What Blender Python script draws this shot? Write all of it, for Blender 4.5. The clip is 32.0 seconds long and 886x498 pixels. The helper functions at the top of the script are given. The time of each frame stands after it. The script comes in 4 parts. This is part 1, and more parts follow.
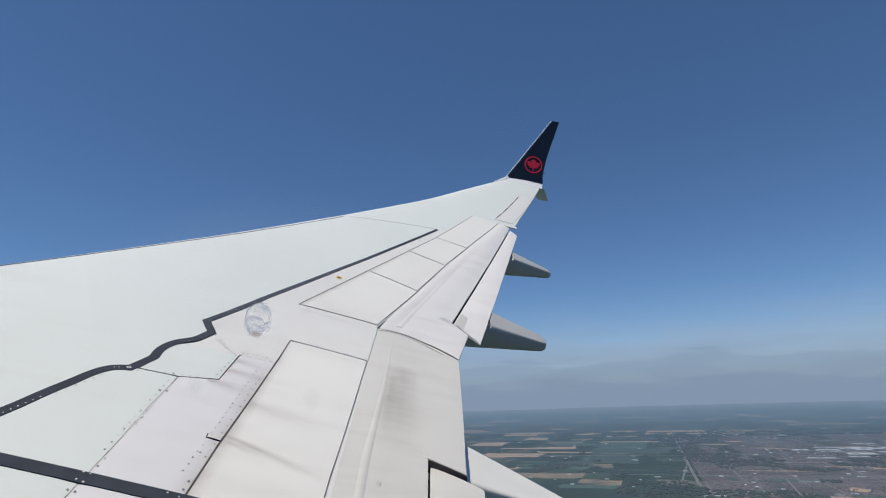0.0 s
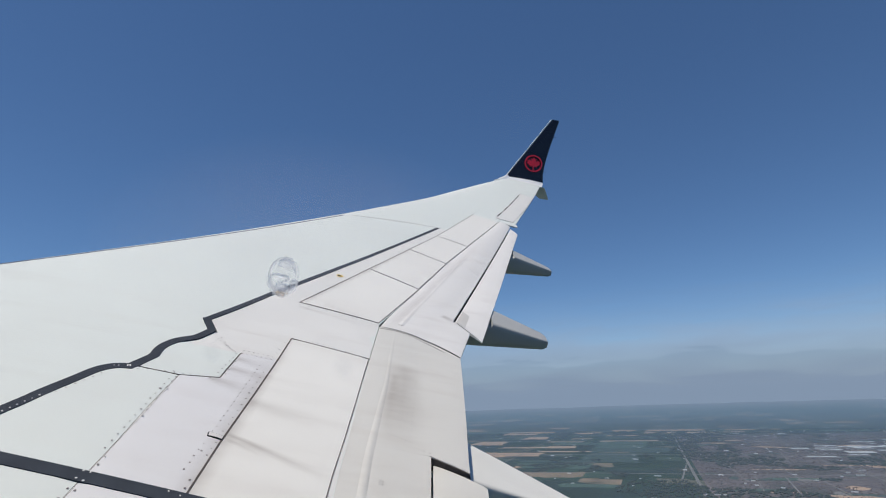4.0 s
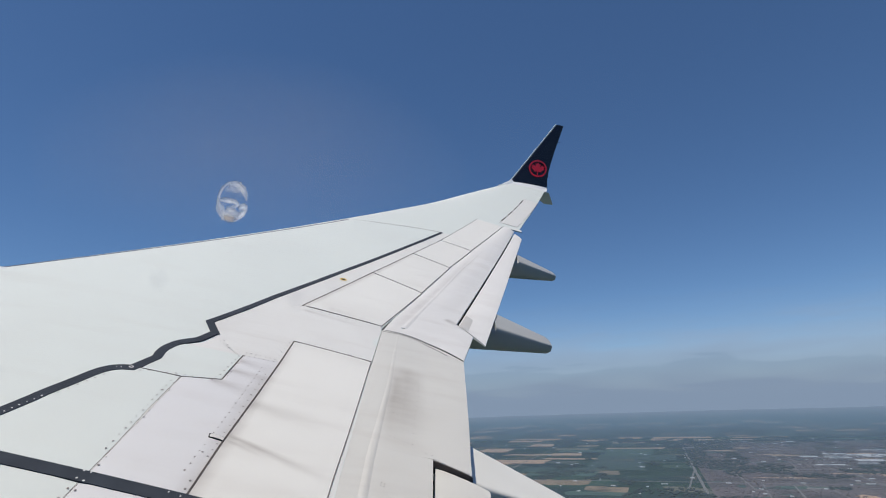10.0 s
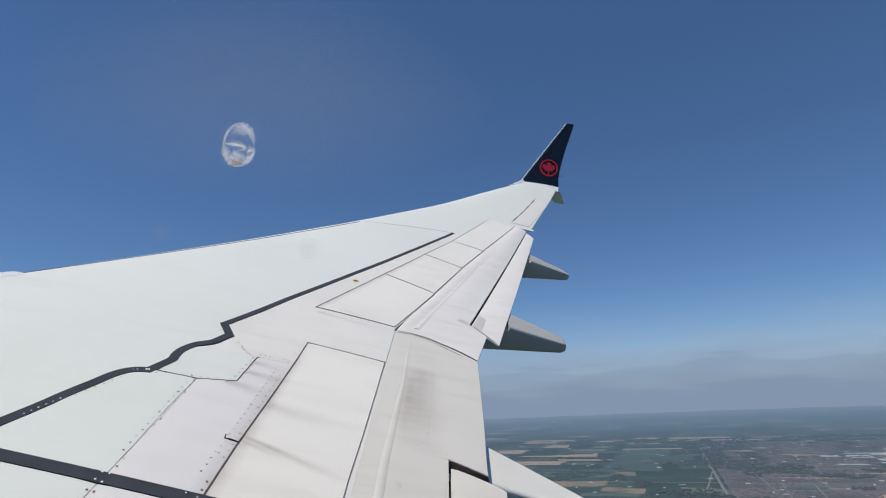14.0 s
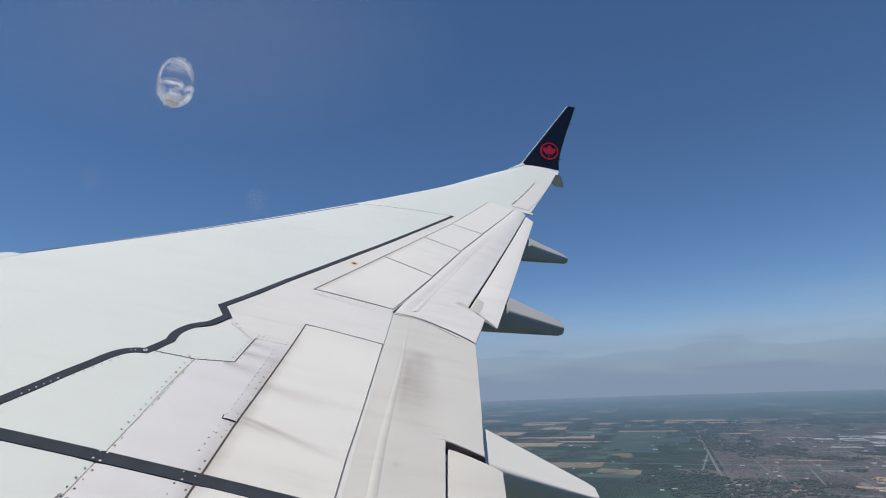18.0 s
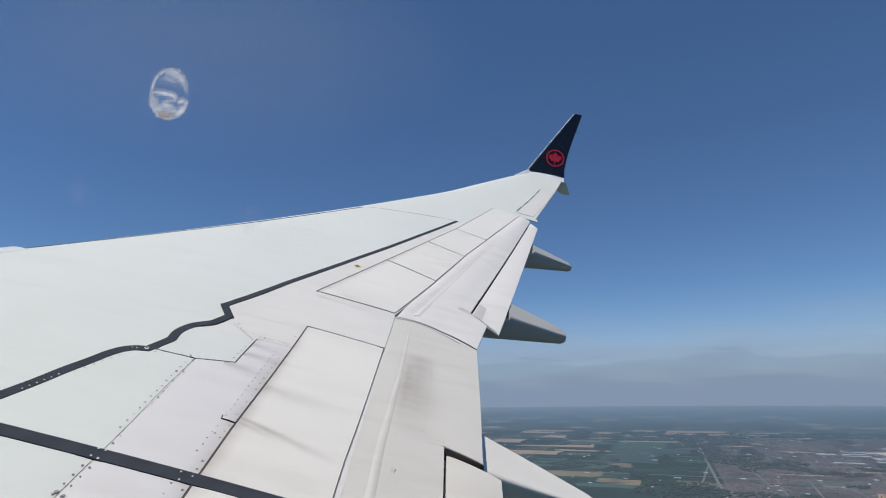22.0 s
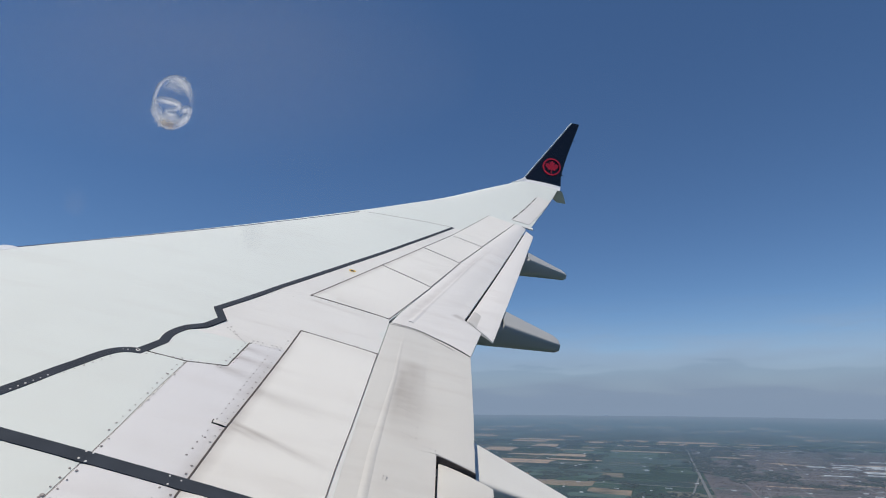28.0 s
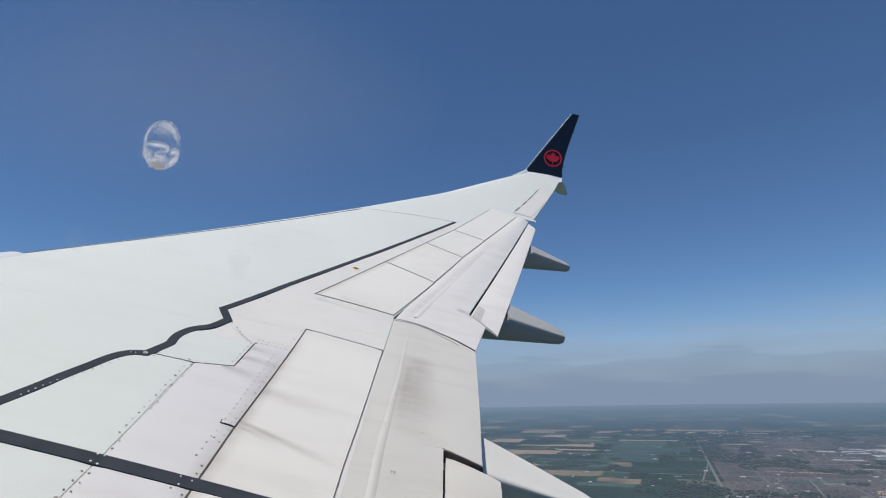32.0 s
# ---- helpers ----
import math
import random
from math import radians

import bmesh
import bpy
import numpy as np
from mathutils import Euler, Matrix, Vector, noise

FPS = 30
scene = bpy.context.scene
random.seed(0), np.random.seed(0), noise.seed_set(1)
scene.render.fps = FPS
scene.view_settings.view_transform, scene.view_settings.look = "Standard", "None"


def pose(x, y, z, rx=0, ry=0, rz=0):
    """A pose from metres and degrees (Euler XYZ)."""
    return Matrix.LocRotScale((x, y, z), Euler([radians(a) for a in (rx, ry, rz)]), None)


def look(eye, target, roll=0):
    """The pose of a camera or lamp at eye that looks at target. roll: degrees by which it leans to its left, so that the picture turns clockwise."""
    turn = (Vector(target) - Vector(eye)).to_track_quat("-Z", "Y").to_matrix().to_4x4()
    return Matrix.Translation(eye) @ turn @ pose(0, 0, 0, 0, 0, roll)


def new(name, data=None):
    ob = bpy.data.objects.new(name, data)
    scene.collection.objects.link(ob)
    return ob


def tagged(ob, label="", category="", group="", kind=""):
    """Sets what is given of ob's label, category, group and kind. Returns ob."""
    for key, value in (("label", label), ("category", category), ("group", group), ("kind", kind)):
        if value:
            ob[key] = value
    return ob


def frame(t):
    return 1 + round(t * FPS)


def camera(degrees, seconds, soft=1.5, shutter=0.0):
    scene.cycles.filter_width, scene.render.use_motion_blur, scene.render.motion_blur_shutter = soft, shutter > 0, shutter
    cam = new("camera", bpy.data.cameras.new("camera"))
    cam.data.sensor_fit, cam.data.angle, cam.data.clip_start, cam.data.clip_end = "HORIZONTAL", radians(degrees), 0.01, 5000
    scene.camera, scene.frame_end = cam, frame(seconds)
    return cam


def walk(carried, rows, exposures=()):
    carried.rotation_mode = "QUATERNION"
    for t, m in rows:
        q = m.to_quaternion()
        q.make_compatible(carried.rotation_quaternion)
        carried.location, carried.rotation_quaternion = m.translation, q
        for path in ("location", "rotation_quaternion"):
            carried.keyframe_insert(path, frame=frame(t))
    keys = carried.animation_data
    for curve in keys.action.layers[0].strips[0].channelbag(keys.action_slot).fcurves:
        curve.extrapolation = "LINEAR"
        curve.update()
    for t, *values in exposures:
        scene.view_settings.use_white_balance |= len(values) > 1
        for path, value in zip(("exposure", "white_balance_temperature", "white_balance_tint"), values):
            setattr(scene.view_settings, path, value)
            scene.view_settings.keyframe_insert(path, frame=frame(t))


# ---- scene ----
cam = camera(80.4, 32.0, soft=1.0)

# The aircraft climbs in a gentle turn: its own axes (x aft, y outboard, z up) stand in the level world by this pose.
AIRCRAFT = pose(-6.6969, -1.7245, 98.9792, 21.2713, 8.3248, 5.2654)

# Seconds and the hand-held camera's place and turn in the cabin, in the aircraft's axes.
PATH = [
    (0.0, 6.5934, 1.6898, 1.5246, 85.599, -8.211, -3.684),
    (0.5, 6.5892, 1.7044, 1.5187, 85.895, -7.962, -3.574),
    (1.0, 6.5861, 1.7091, 1.5233, 85.987, -7.844, -3.465),
    (1.5, 6.5849, 1.7091, 1.5154, 85.960, -7.704, -3.364),
    (2.0, 6.5821, 1.7018, 1.5182, 86.045, -7.880, -3.333),
    (2.5, 6.5643, 1.7033, 1.5245, 86.141, -8.171, -3.448),
    (3.0, 6.5673, 1.6992, 1.5317, 86.043, -8.143, -3.586),
    (3.5, 6.5765, 1.7074, 1.5149, 85.830, -8.104, -3.747),
    (5.5, 6.5850, 1.7167, 1.4962, 85.025, -8.062, -3.642),
    (6.0, 6.5835, 1.7158, 1.5056, 85.382, -8.142, -3.565),
    (6.5, 6.5827, 1.7265, 1.4979, 85.954, -8.179, -3.580),
    (7.0, 6.5837, 1.7357, 1.4955, 86.463, -8.245, -3.717),
    (7.5, 6.5827, 1.7282, 1.4981, 86.804, -8.429, -3.920),
    (8.0, 6.5878, 1.7256, 1.4799, 86.811, -8.415, -3.929),
    (8.5, 6.5901, 1.7299, 1.4822, 86.498, -8.495, -3.705),
    (9.0, 6.5971, 1.7356, 1.4704, 86.543, -8.215, -3.598),
    (9.5, 6.5991, 1.7264, 1.4817, 86.337, -8.189, -3.373),
    (10.0, 6.6003, 1.7160, 1.4810, 86.138, -8.030, -3.208),
    (10.5, 6.6084, 1.7241, 1.4662, 86.166, -7.849, -3.054),
    (11.0, 6.6007, 1.7211, 1.4713, 85.946, -7.833, -2.963),
    (11.5, 6.5976, 1.7117, 1.4883, 85.860, -7.922, -2.636),
    (12.0, 6.5984, 1.7048, 1.4902, 86.273, -7.851, -2.328),
    (12.5, 6.5921, 1.7113, 1.4834, 86.046, -7.750, -1.998),
    (13.0, 6.5930, 1.7177, 1.4754, 86.084, -7.492, -1.800),
    (13.5, 6.6017, 1.7219, 1.4828, 86.230, -7.367, -1.780),
    (14.0, 6.5998, 1.7277, 1.4634, 86.167, -7.081, -1.992),
    (14.5, 6.5962, 1.7250, 1.4897, 86.217, -7.232, -2.140),
    (16.5, 6.6063, 1.7164, 1.4941, 85.428, -7.554, -2.414),
    (17.0, 6.6082, 1.7169, 1.4881, 85.077, -7.558, -2.292),
    (17.5, 6.6102, 1.7241, 1.4785, 84.768, -7.326, -2.197),
    (18.0, 6.6110, 1.7417, 1.4557, 84.374, -7.340, -2.004),
    (18.5, 6.6040, 1.7314, 1.4621, 84.168, -7.535, -1.729),
    (19.0, 6.6087, 1.7400, 1.4599, 84.500, -7.614, -1.481),
    (19.5, 6.6079, 1.7404, 1.4639, 84.555, -7.735, -1.260),
    (20.0, 6.6134, 1.7474, 1.4584, 84.667, -7.826, -1.172),
    (20.5, 6.6131, 1.7498, 1.4614, 84.720, -7.897, -1.287),
    (21.0, 6.6144, 1.7460, 1.4631, 84.574, -8.056, -1.354),
    (21.5, 6.6141, 1.7466, 1.4621, 84.508, -8.351, -1.365),
    (22.0, 6.6116, 1.7477, 1.4601, 84.779, -8.685, -1.467),
    (22.5, 6.6095, 1.7519, 1.4587, 85.251, -9.075, -1.680),
    (23.0, 6.6084, 1.7515, 1.4623, 85.219, -9.424, -1.765),
    (23.5, 6.6086, 1.7501, 1.4629, 85.104, -9.771, -1.813),
    (24.0, 6.6082, 1.7526, 1.4577, 84.974, -9.890, -1.889),
    (24.5, 6.6065, 1.7560, 1.4597, 84.873, -9.878, -1.855),
    (25.0, 6.6076, 1.7536, 1.4597, 85.037, -9.710, -1.835),
    (25.5, 6.6080, 1.7525, 1.4608, 84.840, -9.528, -1.812),
    (27.5, 6.6073, 1.7531, 1.4622, 85.248, -9.802, -1.874),
    (28.0, 6.6074, 1.7530, 1.4623, 85.514, -9.814, -1.899),
    (28.5, 6.6080, 1.7518, 1.4629, 85.188, -9.601, -1.878),
    (29.0, 6.6088, 1.7500, 1.4643, 85.105, -9.393, -1.797),
    (29.5, 6.6101, 1.7466, 1.4674, 85.150, -9.116, -1.804),
    (30.0, 6.6130, 1.7421, 1.4692, 84.950, -8.856, -1.737),
    (30.5, 6.6134, 1.7451, 1.4676, 84.876, -8.651, -1.668),
    (31.0, 6.6135, 1.7451, 1.4686, 85.237, -8.545, -1.709),
    (31.5, 6.6140, 1.7448, 1.4689, 84.903, -8.399, -1.702),
    (32.0, 6.6140, 1.7429, 1.4718, 84.854, -8.280, -1.655),
]
walk(cam, [(r[0], AIRCRAFT @ pose(*r[1:])) for r in PATH])

# ---- sky and sun ----
SUN_EL, SUN_AZ = 75.0, -120.0          # azimuth from straight ahead (+y), positive to the right
world = bpy.data.worlds.new("sky")
scene.world = world
world.use_nodes = True
wn = world.node_tree
sky = wn.nodes.new("ShaderNodeTexSky")
sky.sky_type = 'NISHITA'
sky.sun_disc = False
sky.sun_elevation = radians(SUN_EL)
sky.sun_rotation = radians(SUN_AZ)
sky.altitude = 2300
sky.air_density, sky.dust_density, sky.ozone_density = 1.0, 0.15, 4.5
back = wn.nodes["Background"]
back.inputs["Strength"].default_value = 0.1015
rich = wn.nodes.new("ShaderNodeHueSaturation")
rich.inputs["Saturation"].default_value = 1.09
wn.links.new(sky.outputs[0], rich.inputs["Color"])
wn.links.new(rich.outputs[0], back.inputs[0])

sun = new("sun", bpy.data.lights.new("sun", "SUN"))
sun.data.energy, sun.data.angle, sun.data.color = 3.30, radians(0.53), (1.0, 0.935, 0.83)
a, e = radians(SUN_AZ), radians(SUN_EL)
sun.matrix_world = look((0, 0, 0), (-math.sin(a) * math.cos(e), -math.cos(a) * math.cos(e), -math.sin(e)))


# ---- materials ----
def nodes_of(name):
    m = bpy.data.materials.new(name)
    m.use_nodes = True
    nt = m.node_tree
    return m, nt, nt.nodes["Principled BSDF"]


def coords(nt, scale=(1, 1, 1), rot=0.0):
    tc = nt.nodes.new("ShaderNodeTexCoord")
    mp = nt.nodes.new("ShaderNodeMapping")
    mp.inputs["Scale"].default_value = scale
    mp.inputs["Rotation"].default_value = (0, 0, rot)
    nt.links.new(tc.outputs["Object"], mp.inputs["Vector"])
    return mp.outputs["Vector"]


def noise_of(nt, vec, scale, detail=4.0, rough=0.55):
    n = nt.nodes.new("ShaderNodeTexNoise")
    n.inputs["Scale"].default_value, n.inputs["Detail"].default_value = scale, detail
    n.inputs["Roughness"].default_value = rough
    nt.links.new(vec, n.inputs["Vector"])
    return n.outputs["Fac"]


def ramp(nt, fac, stops):
    r = nt.nodes.new("ShaderNodeValToRGB")
    els = r.color_ramp.elements
    while len(els) < len(stops):
        els.new(0.5)
    for el, (p, c) in zip(els, stops):
        el.position, el.color = p, (*c, 1) if len(c) == 3 else c
    nt.links.new(fac, r.inputs[0])
    return r.outputs[0]


def mix(nt, kind, fac, c1, c2):
    m = nt.nodes.new("ShaderNodeMix")
    m.data_type, m.blend_type = 'RGBA', kind
    for sock, v in ((m.inputs[0], fac), (m.inputs[6], c1), (m.inputs[7], c2)):
        if isinstance(v, (int, float)):
            sock.default_value = v
        elif isinstance(v, tuple):
            sock.default_value = (*v, 1)
        else:
            nt.links.new(v, sock)
    return m.outputs[2]


def bump(nt, b, height, strength, dist):
    n = nt.nodes.new("ShaderNodeBump")
    n.inputs["Strength"].default_value, n.inputs["Distance"].default_value = strength, dist
    nt.links.new(height, n.inputs["Height"])
    nt.links.new(n.outputs[0], b.inputs["Normal"])


def maths(nt, op, *vals):
    n = nt.nodes.new("ShaderNodeMath")
    n.operation = op
    for sock, v in zip(n.inputs, vals):
        if isinstance(v, (int, float)):
            sock.default_value = v
        else:
            nt.links.new(v, sock)
    return n.outputs[0]


def stain(nt, x0, y0, x1, y1, w0, w1, strength, fade=1.0):
    """A smear from one place to another on the wing, its edge broken up by noise; it fades towards its end."""
    sep = nt.nodes.new("ShaderNodeSeparateXYZ")
    nt.links.new(coords(nt), sep.inputs[0])
    dx, dy = x1 - x0, y1 - y0
    ll = math.hypot(dx, dy)
    px, py = maths(nt, 'SUBTRACT', sep.outputs[0], x0), maths(nt, 'SUBTRACT', sep.outputs[1], y0)
    along = maths(nt, 'DIVIDE', maths(nt, 'ADD', maths(nt, 'MULTIPLY', px, dx), maths(nt, 'MULTIPLY', py, dy)), ll * ll)
    aside = maths(nt, 'ABSOLUTE', maths(nt, 'DIVIDE', maths(nt, 'SUBTRACT', maths(nt, 'MULTIPLY', px, dy), maths(nt, 'MULTIPLY', py, dx)), ll))
    width = maths(nt, 'MULTIPLY_ADD', along, w1 - w0, w0)
    core = maths(nt, 'SUBTRACT', 1.0, maths(nt, 'DIVIDE', aside, maths(nt, 'MAXIMUM', width, 0.005)))
    n1 = nt.nodes.new("ShaderNodeClamp")
    nt.links.new(core, n1.inputs[0])
    n2 = nt.nodes.new("ShaderNodeMapRange")
    n2.interpolation_type = 'SMOOTHSTEP'
    n2.inputs[1].default_value, n2.inputs[2].default_value = -0.08, 0.04
    nt.links.new(along, n2.inputs[0])
    n3 = nt.nodes.new("ShaderNodeMapRange")
    n3.inputs[1].default_value, n3.inputs[2].default_value, n3.inputs[3].default_value, n3.inputs[4].default_value = 1 - fade, 1.0, 1.0, 0.0
    nt.links.new(along, n3.inputs[0])
    rag = maths(nt, 'MULTIPLY_ADD', noise_of(nt, coords(nt, (1.6, 4.5, 4)), 2.6, 5.0), 1.1, 0.12)
    v = maths(nt, 'MULTIPLY', maths(nt, 'MULTIPLY', n1.outputs[0], n2.outputs[0]), maths(nt, 'MULTIPLY', n3.outputs[0], rag))
    return maths(nt, 'MULTIPLY', v, strength * 1.25)


def painted(name, col, dirt=0.3, rough=0.38, grime=(0.43, 0.365, 0.32), stains=(), spec=0.15):
    """Weathered aircraft paint: grime drawn out along the airflow, patchy gloss, faint skin waviness."""
    m, nt, b = nodes_of(name)
    flow = noise_of(nt, coords(nt, (0.7, 9.0, 3.0)), 1.0, 6.0, 0.6)
    streak = ramp(nt, flow, [(0.48, (0, 0, 0)), (0.78, (dirt, dirt, dirt))])
    cloud = noise_of(nt, coords(nt), 0.9, 3.0)
    base = mix(nt, 'MIX', cloud, tuple(c * 0.96 for c in col), tuple(min(1, c * 1.03) for c in col))
    grain = noise_of(nt, coords(nt, (1, 1, 1)), 55.0, 3.0)
    speck = ramp(nt, grain, [(0.62, (0, 0, 0)), (0.8, (dirt * 0.35,) * 3)])
    blot = ramp(nt, noise_of(nt, coords(nt, (1.0, 1.6, 1.0)), 2.6, 5.0, 0.6), [(0.50, (0, 0, 0)), (0.75, (dirt * 0.9,) * 3)])
    c = mix(nt, 'MIX', streak, base, grime)
    c = mix(nt, 'MIX', blot, c, (0.50, 0.43, 0.38))
    c = mix(nt, 'MIX', speck, c, grime)
    for st in stains:
        c = mix(nt, 'MIX', stain(nt, *st), c, (0.24, 0.19, 0.16))
    nt.links.new(c, b.inputs["Base Color"])
    r = ramp(nt, cloud, [(0.3, (rough - 0.06,) * 3), (0.7, (rough + 0.1,) * 3)])
    nt.links.new(r, b.inputs["Roughness"])
    b.inputs["Specular IOR Level"].default_value = spec
    bump(nt, b, noise_of(nt, coords(nt, (1.2, 2.0, 1)), 1.6, 2.0), 0.05, 0.02)
    return m


def plain(name, col, rough=0.5, metal=0.0, var=0.15, scale=20.0, spec=0.5):
    m, nt, b = nodes_of(name)
    n = noise_of(nt, coords(nt), scale, 4.0)
    c = mix(nt, 'MIX', n, tuple(v * (1 - var) for v in col), tuple(min(1, v * (1 + var)) for v in col))
    nt.links.new(c, b.inputs["Base Color"])
    b.inputs["Roughness"].default_value, b.inputs["Metallic"].default_value = rough, metal
    b.inputs["Specular IOR Level"].default_value = spec
    return m


SKIN = painted("grey_white_skin_paint", (0.755, 0.78, 0.735), 0.10, 0.60)
PANEL = painted("white_panel_paint", (0.81, 0.785, 0.742), 0.15, 0.50, stains=(
    (5.66, 4.98, 5.90, 4.95, 0.04, 0.07, 0.42), (5.66, 4.85, 5.90, 4.82, 0.04, 0.07, 0.42), (5.60, 4.70, 5.90, 4.62, 0.04, 0.09, 0.5),
    (5.85, 3.6, 5.85, 5.1, 0.05, 0.08, 0.26, 0.2), (5.83, 6.05, 6.5, 5.98, 0.03, 0.05, 0.3)))
ACCESS = painted("cool_white_access_panel_paint", (0.775, 0.755, 0.745), 0.15, 0.50, stains=(
    (5.66, 4.98, 5.90, 4.95, 0.04, 0.07, 0.42), (5.66, 4.85, 5.90, 4.82, 0.04, 0.07, 0.42), (5.60, 4.70, 5.90, 4.62, 0.04, 0.09, 0.5),
    (5.84, 3.6, 5.855, 5.1, 0.05, 0.08, 0.26, 0.2)))
SPOILER = painted("soiled_white_spoiler_paint", (0.86, 0.83, 0.772), 0.16, 0.50, stains=(
    (5.855, 4.232, 6.42, 4.072, 0.022, 0.05, 0.62, 0.9), (5.86, 4.20, 6.1, 4.12, 0.02, 0.03, 0.4, 0.9), (5.86, 3.7, 5.885, 5.45, 0.06, 0.05, 0.38, 0.2), (5.88, 4.55, 6.3, 4.50, 0.06, 0.12, 0.3),
    (5.80, 6.15, 7.0, 9.5, 0.05, 0.04, 0.4, 0.5), (6.0, 6.20, 6.42, 6.12, 0.05, 0.10, 0.25)))
FLAP = painted("soiled_grey_white_flap_paint", (0.705, 0.68, 0.63), 0.19, 0.50, stains=(
    (6.645, 5.25, 6.62, 4.50, 0.05, 0.07, 0.34, 0.5), (6.71, 5.40, 6.70, 4.35, 0.14, 0.18, 0.36, 0.6), (6.61, 4.95, 7.05, 4.82, 0.24, 0.30, 0.20), (7.0, 6.62, 7.32, 6.45, 0.08, 0.10, 0.5), (6.60, 6.2, 7.9, 10.3, 0.08, 0.06, 0.25, 0.4)))
FLAP_OUT = painted("light_grey_white_flap_paint", (0.82, 0.79, 0.755), 0.18, 0.50, stains=((7.05, 6.62, 7.34, 6.42, 0.07, 0.10, 0.55), (6.60, 6.2, 7.9, 10.3, 0.08, 0.06, 0.2, 0.4)))
SOILED = painted("grimy_flap_paint", (0.60, 0.58, 0.55), 0.40, 0.55)
WHITE = painted("clean_white_paint", (0.84, 0.84, 0.84), 0.05, 0.3)
FAIR_WHITE = painted("warm_white_fairing_paint", (0.86, 0.835, 0.775), 0.12, 0.5)
FAIR = painted("grey_fairing_paint", (0.47, 0.47, 0.455), 0.15, 0.42, spec=0.2)
STRIPE = plain("worn_black_stripe_paint", (0.052, 0.060, 0.074), 0.85, 0, 0.35, 9, 0.10)
# joint sealant; also serves as painted shade by the flaps and one fairing
SEAL_AND_SHADE = plain("dark_sealant_and_shade", (0.125, 0.108, 0.10), 0.9, 0, 0.4, 30, 0.1)
FINE_SEAL = plain("faded_brown_joint_sealant", (0.23, 0.195, 0.175), 0.9, 0, 0.4, 12, 0.1)
SLAT_GAP = plain("blue_grey_slat_gap", (0.06, 0.075, 0.13), 0.7, 0, 0.3, 10, 0.2)
GAP = plain("black_gap", (0.02, 0.02, 0.022), 0.8, 0, 0.3, 20)
RIVET = plain("worn_rivet_metal", (0.31, 0.275, 0.26), 0.6, 0.1, 0.4, 9)
METAL = plain("bare_slat_metal", (0.75, 0.76, 0.78), 0.22, 0.9, 0.08, 6)
NAVY = plain("glossy_black_paint", (0.010, 0.011, 0.020), 0.22, 0, 0.2, 5)
RED = plain("red_paint", (1.0, 0.02, 0.05), 0.35, 0, 0.1, 8)
YELLOW = plain("yellow_paint", (0.75, 0.50, 0.06), 0.5, 0, 0.2, 40)
TRIM = plain("dark_grey_window_trim", (0.06, 0.062, 0.066), 0.6, 0, 0.2, 30)
# unseen hull made dark grey so it bounces little light onto the fairings
HULL = plain("low_bounce_hull_grey", (0.085, 0.087, 0.095), 0.35, 0, 0.1, 3)
CABIN = plain("cabin_side_lining", (0.35, 0.35, 0.36), 0.7, 0, 0.1, 12)


# ---- making parts ----
def part(name, verts, faces, mat, parent=None, label="", sharp=30):
    me = bpy.data.meshes.new(name)
    me.from_pydata([tuple(v) for v in verts], [], faces)
    me.materials.append(mat)
    me.polygons.foreach_set("use_smooth", [True] * len(me.polygons))
    me.set_sharp_from_angle(angle=radians(sharp))
    me.update()
    ob = new(name, me)
    if parent is not None:
        ob.parent = parent
    if label:
        tagged(ob, label)
    return ob


def thing(name, label, category, m=None, group="", kind=""):
    ob = new(name)
    ob.empty_display_size = 0.2
    if m is not None:
        ob.matrix_world = m
    return tagged(ob, label, category, group, kind)


# ---- the wing's shape, in the aircraft's axes ----
def lead(y):
    return 0.519 * y + (0.3 * ((y - 14) / 2.4) ** 2 if y > 14 else 0)


def trail(y):
    return 6.81 + (0.308 * (y - 5.8) if y > 5.8 else 0) + (0.025 * (y - 13) if y > 13 else 0)


def thick(y):
    return 0.12 - 0.03 * min(1, (y - 1.9) / 6) if y < 8 else 0.09


def foil(u, t):
    u = min(max(u, 0), 1)
    return 5 * t * (0.2969 * math.sqrt(u) - 0.126 * u - 0.3516 * u * u + 0.2843 * u ** 3 - 0.1036 * u ** 4)


def rise(y):
    return 0.1054 * (y - 1.88) + 0.841 * ((y - 1.88) / 15) ** 2 + (0.25 * ((y - 12) / 5) ** 2 if y > 12 else 0)


def top(x, y):
    c = trail(y) - lead(y)
    u = (x - lead(y)) / c
    out = max(0, (y - 12) / 4)
    reach = 0.22 + 0.16 * out
    nose = (0.036 + 0.030 * out) * c * (1 - u / reach) ** 2 if u < reach else 0
    return rise(y) + c * foil(u, thick(y)) - 0.03 * (x - lead(y)) - nose


def under(x, y):
    c = trail(y) - lead(y)
    u = (x - lead(y)) / c
    out = max(0, (y - 12) / 4)
    reach = 0.22 + 0.16 * out
    nose = (0.036 + 0.030 * out) * c * (1 - u / reach) ** 2 if u < reach else 0
    return rise(y) - 0.75 * c * foil(u, thick(y)) - 0.03 * (x - lead(y)) - nose


HINGE = [(6.06, 6.462), (7.19, 6.806), (8.37, 7.156), (9.50, 7.537), (11.82, 8.347), (12.0, 8.41)]


def hinge(y):
    """The line of the outboard spoilers' trailing edges."""
    for (y0, x0), (y1, x1) in zip(HINGE, HINGE[1:]):
        if y <= y1:
            return x0 + (x1 - x0) * (y - y0) / (y1 - y0)
    return HINGE[-1][1]


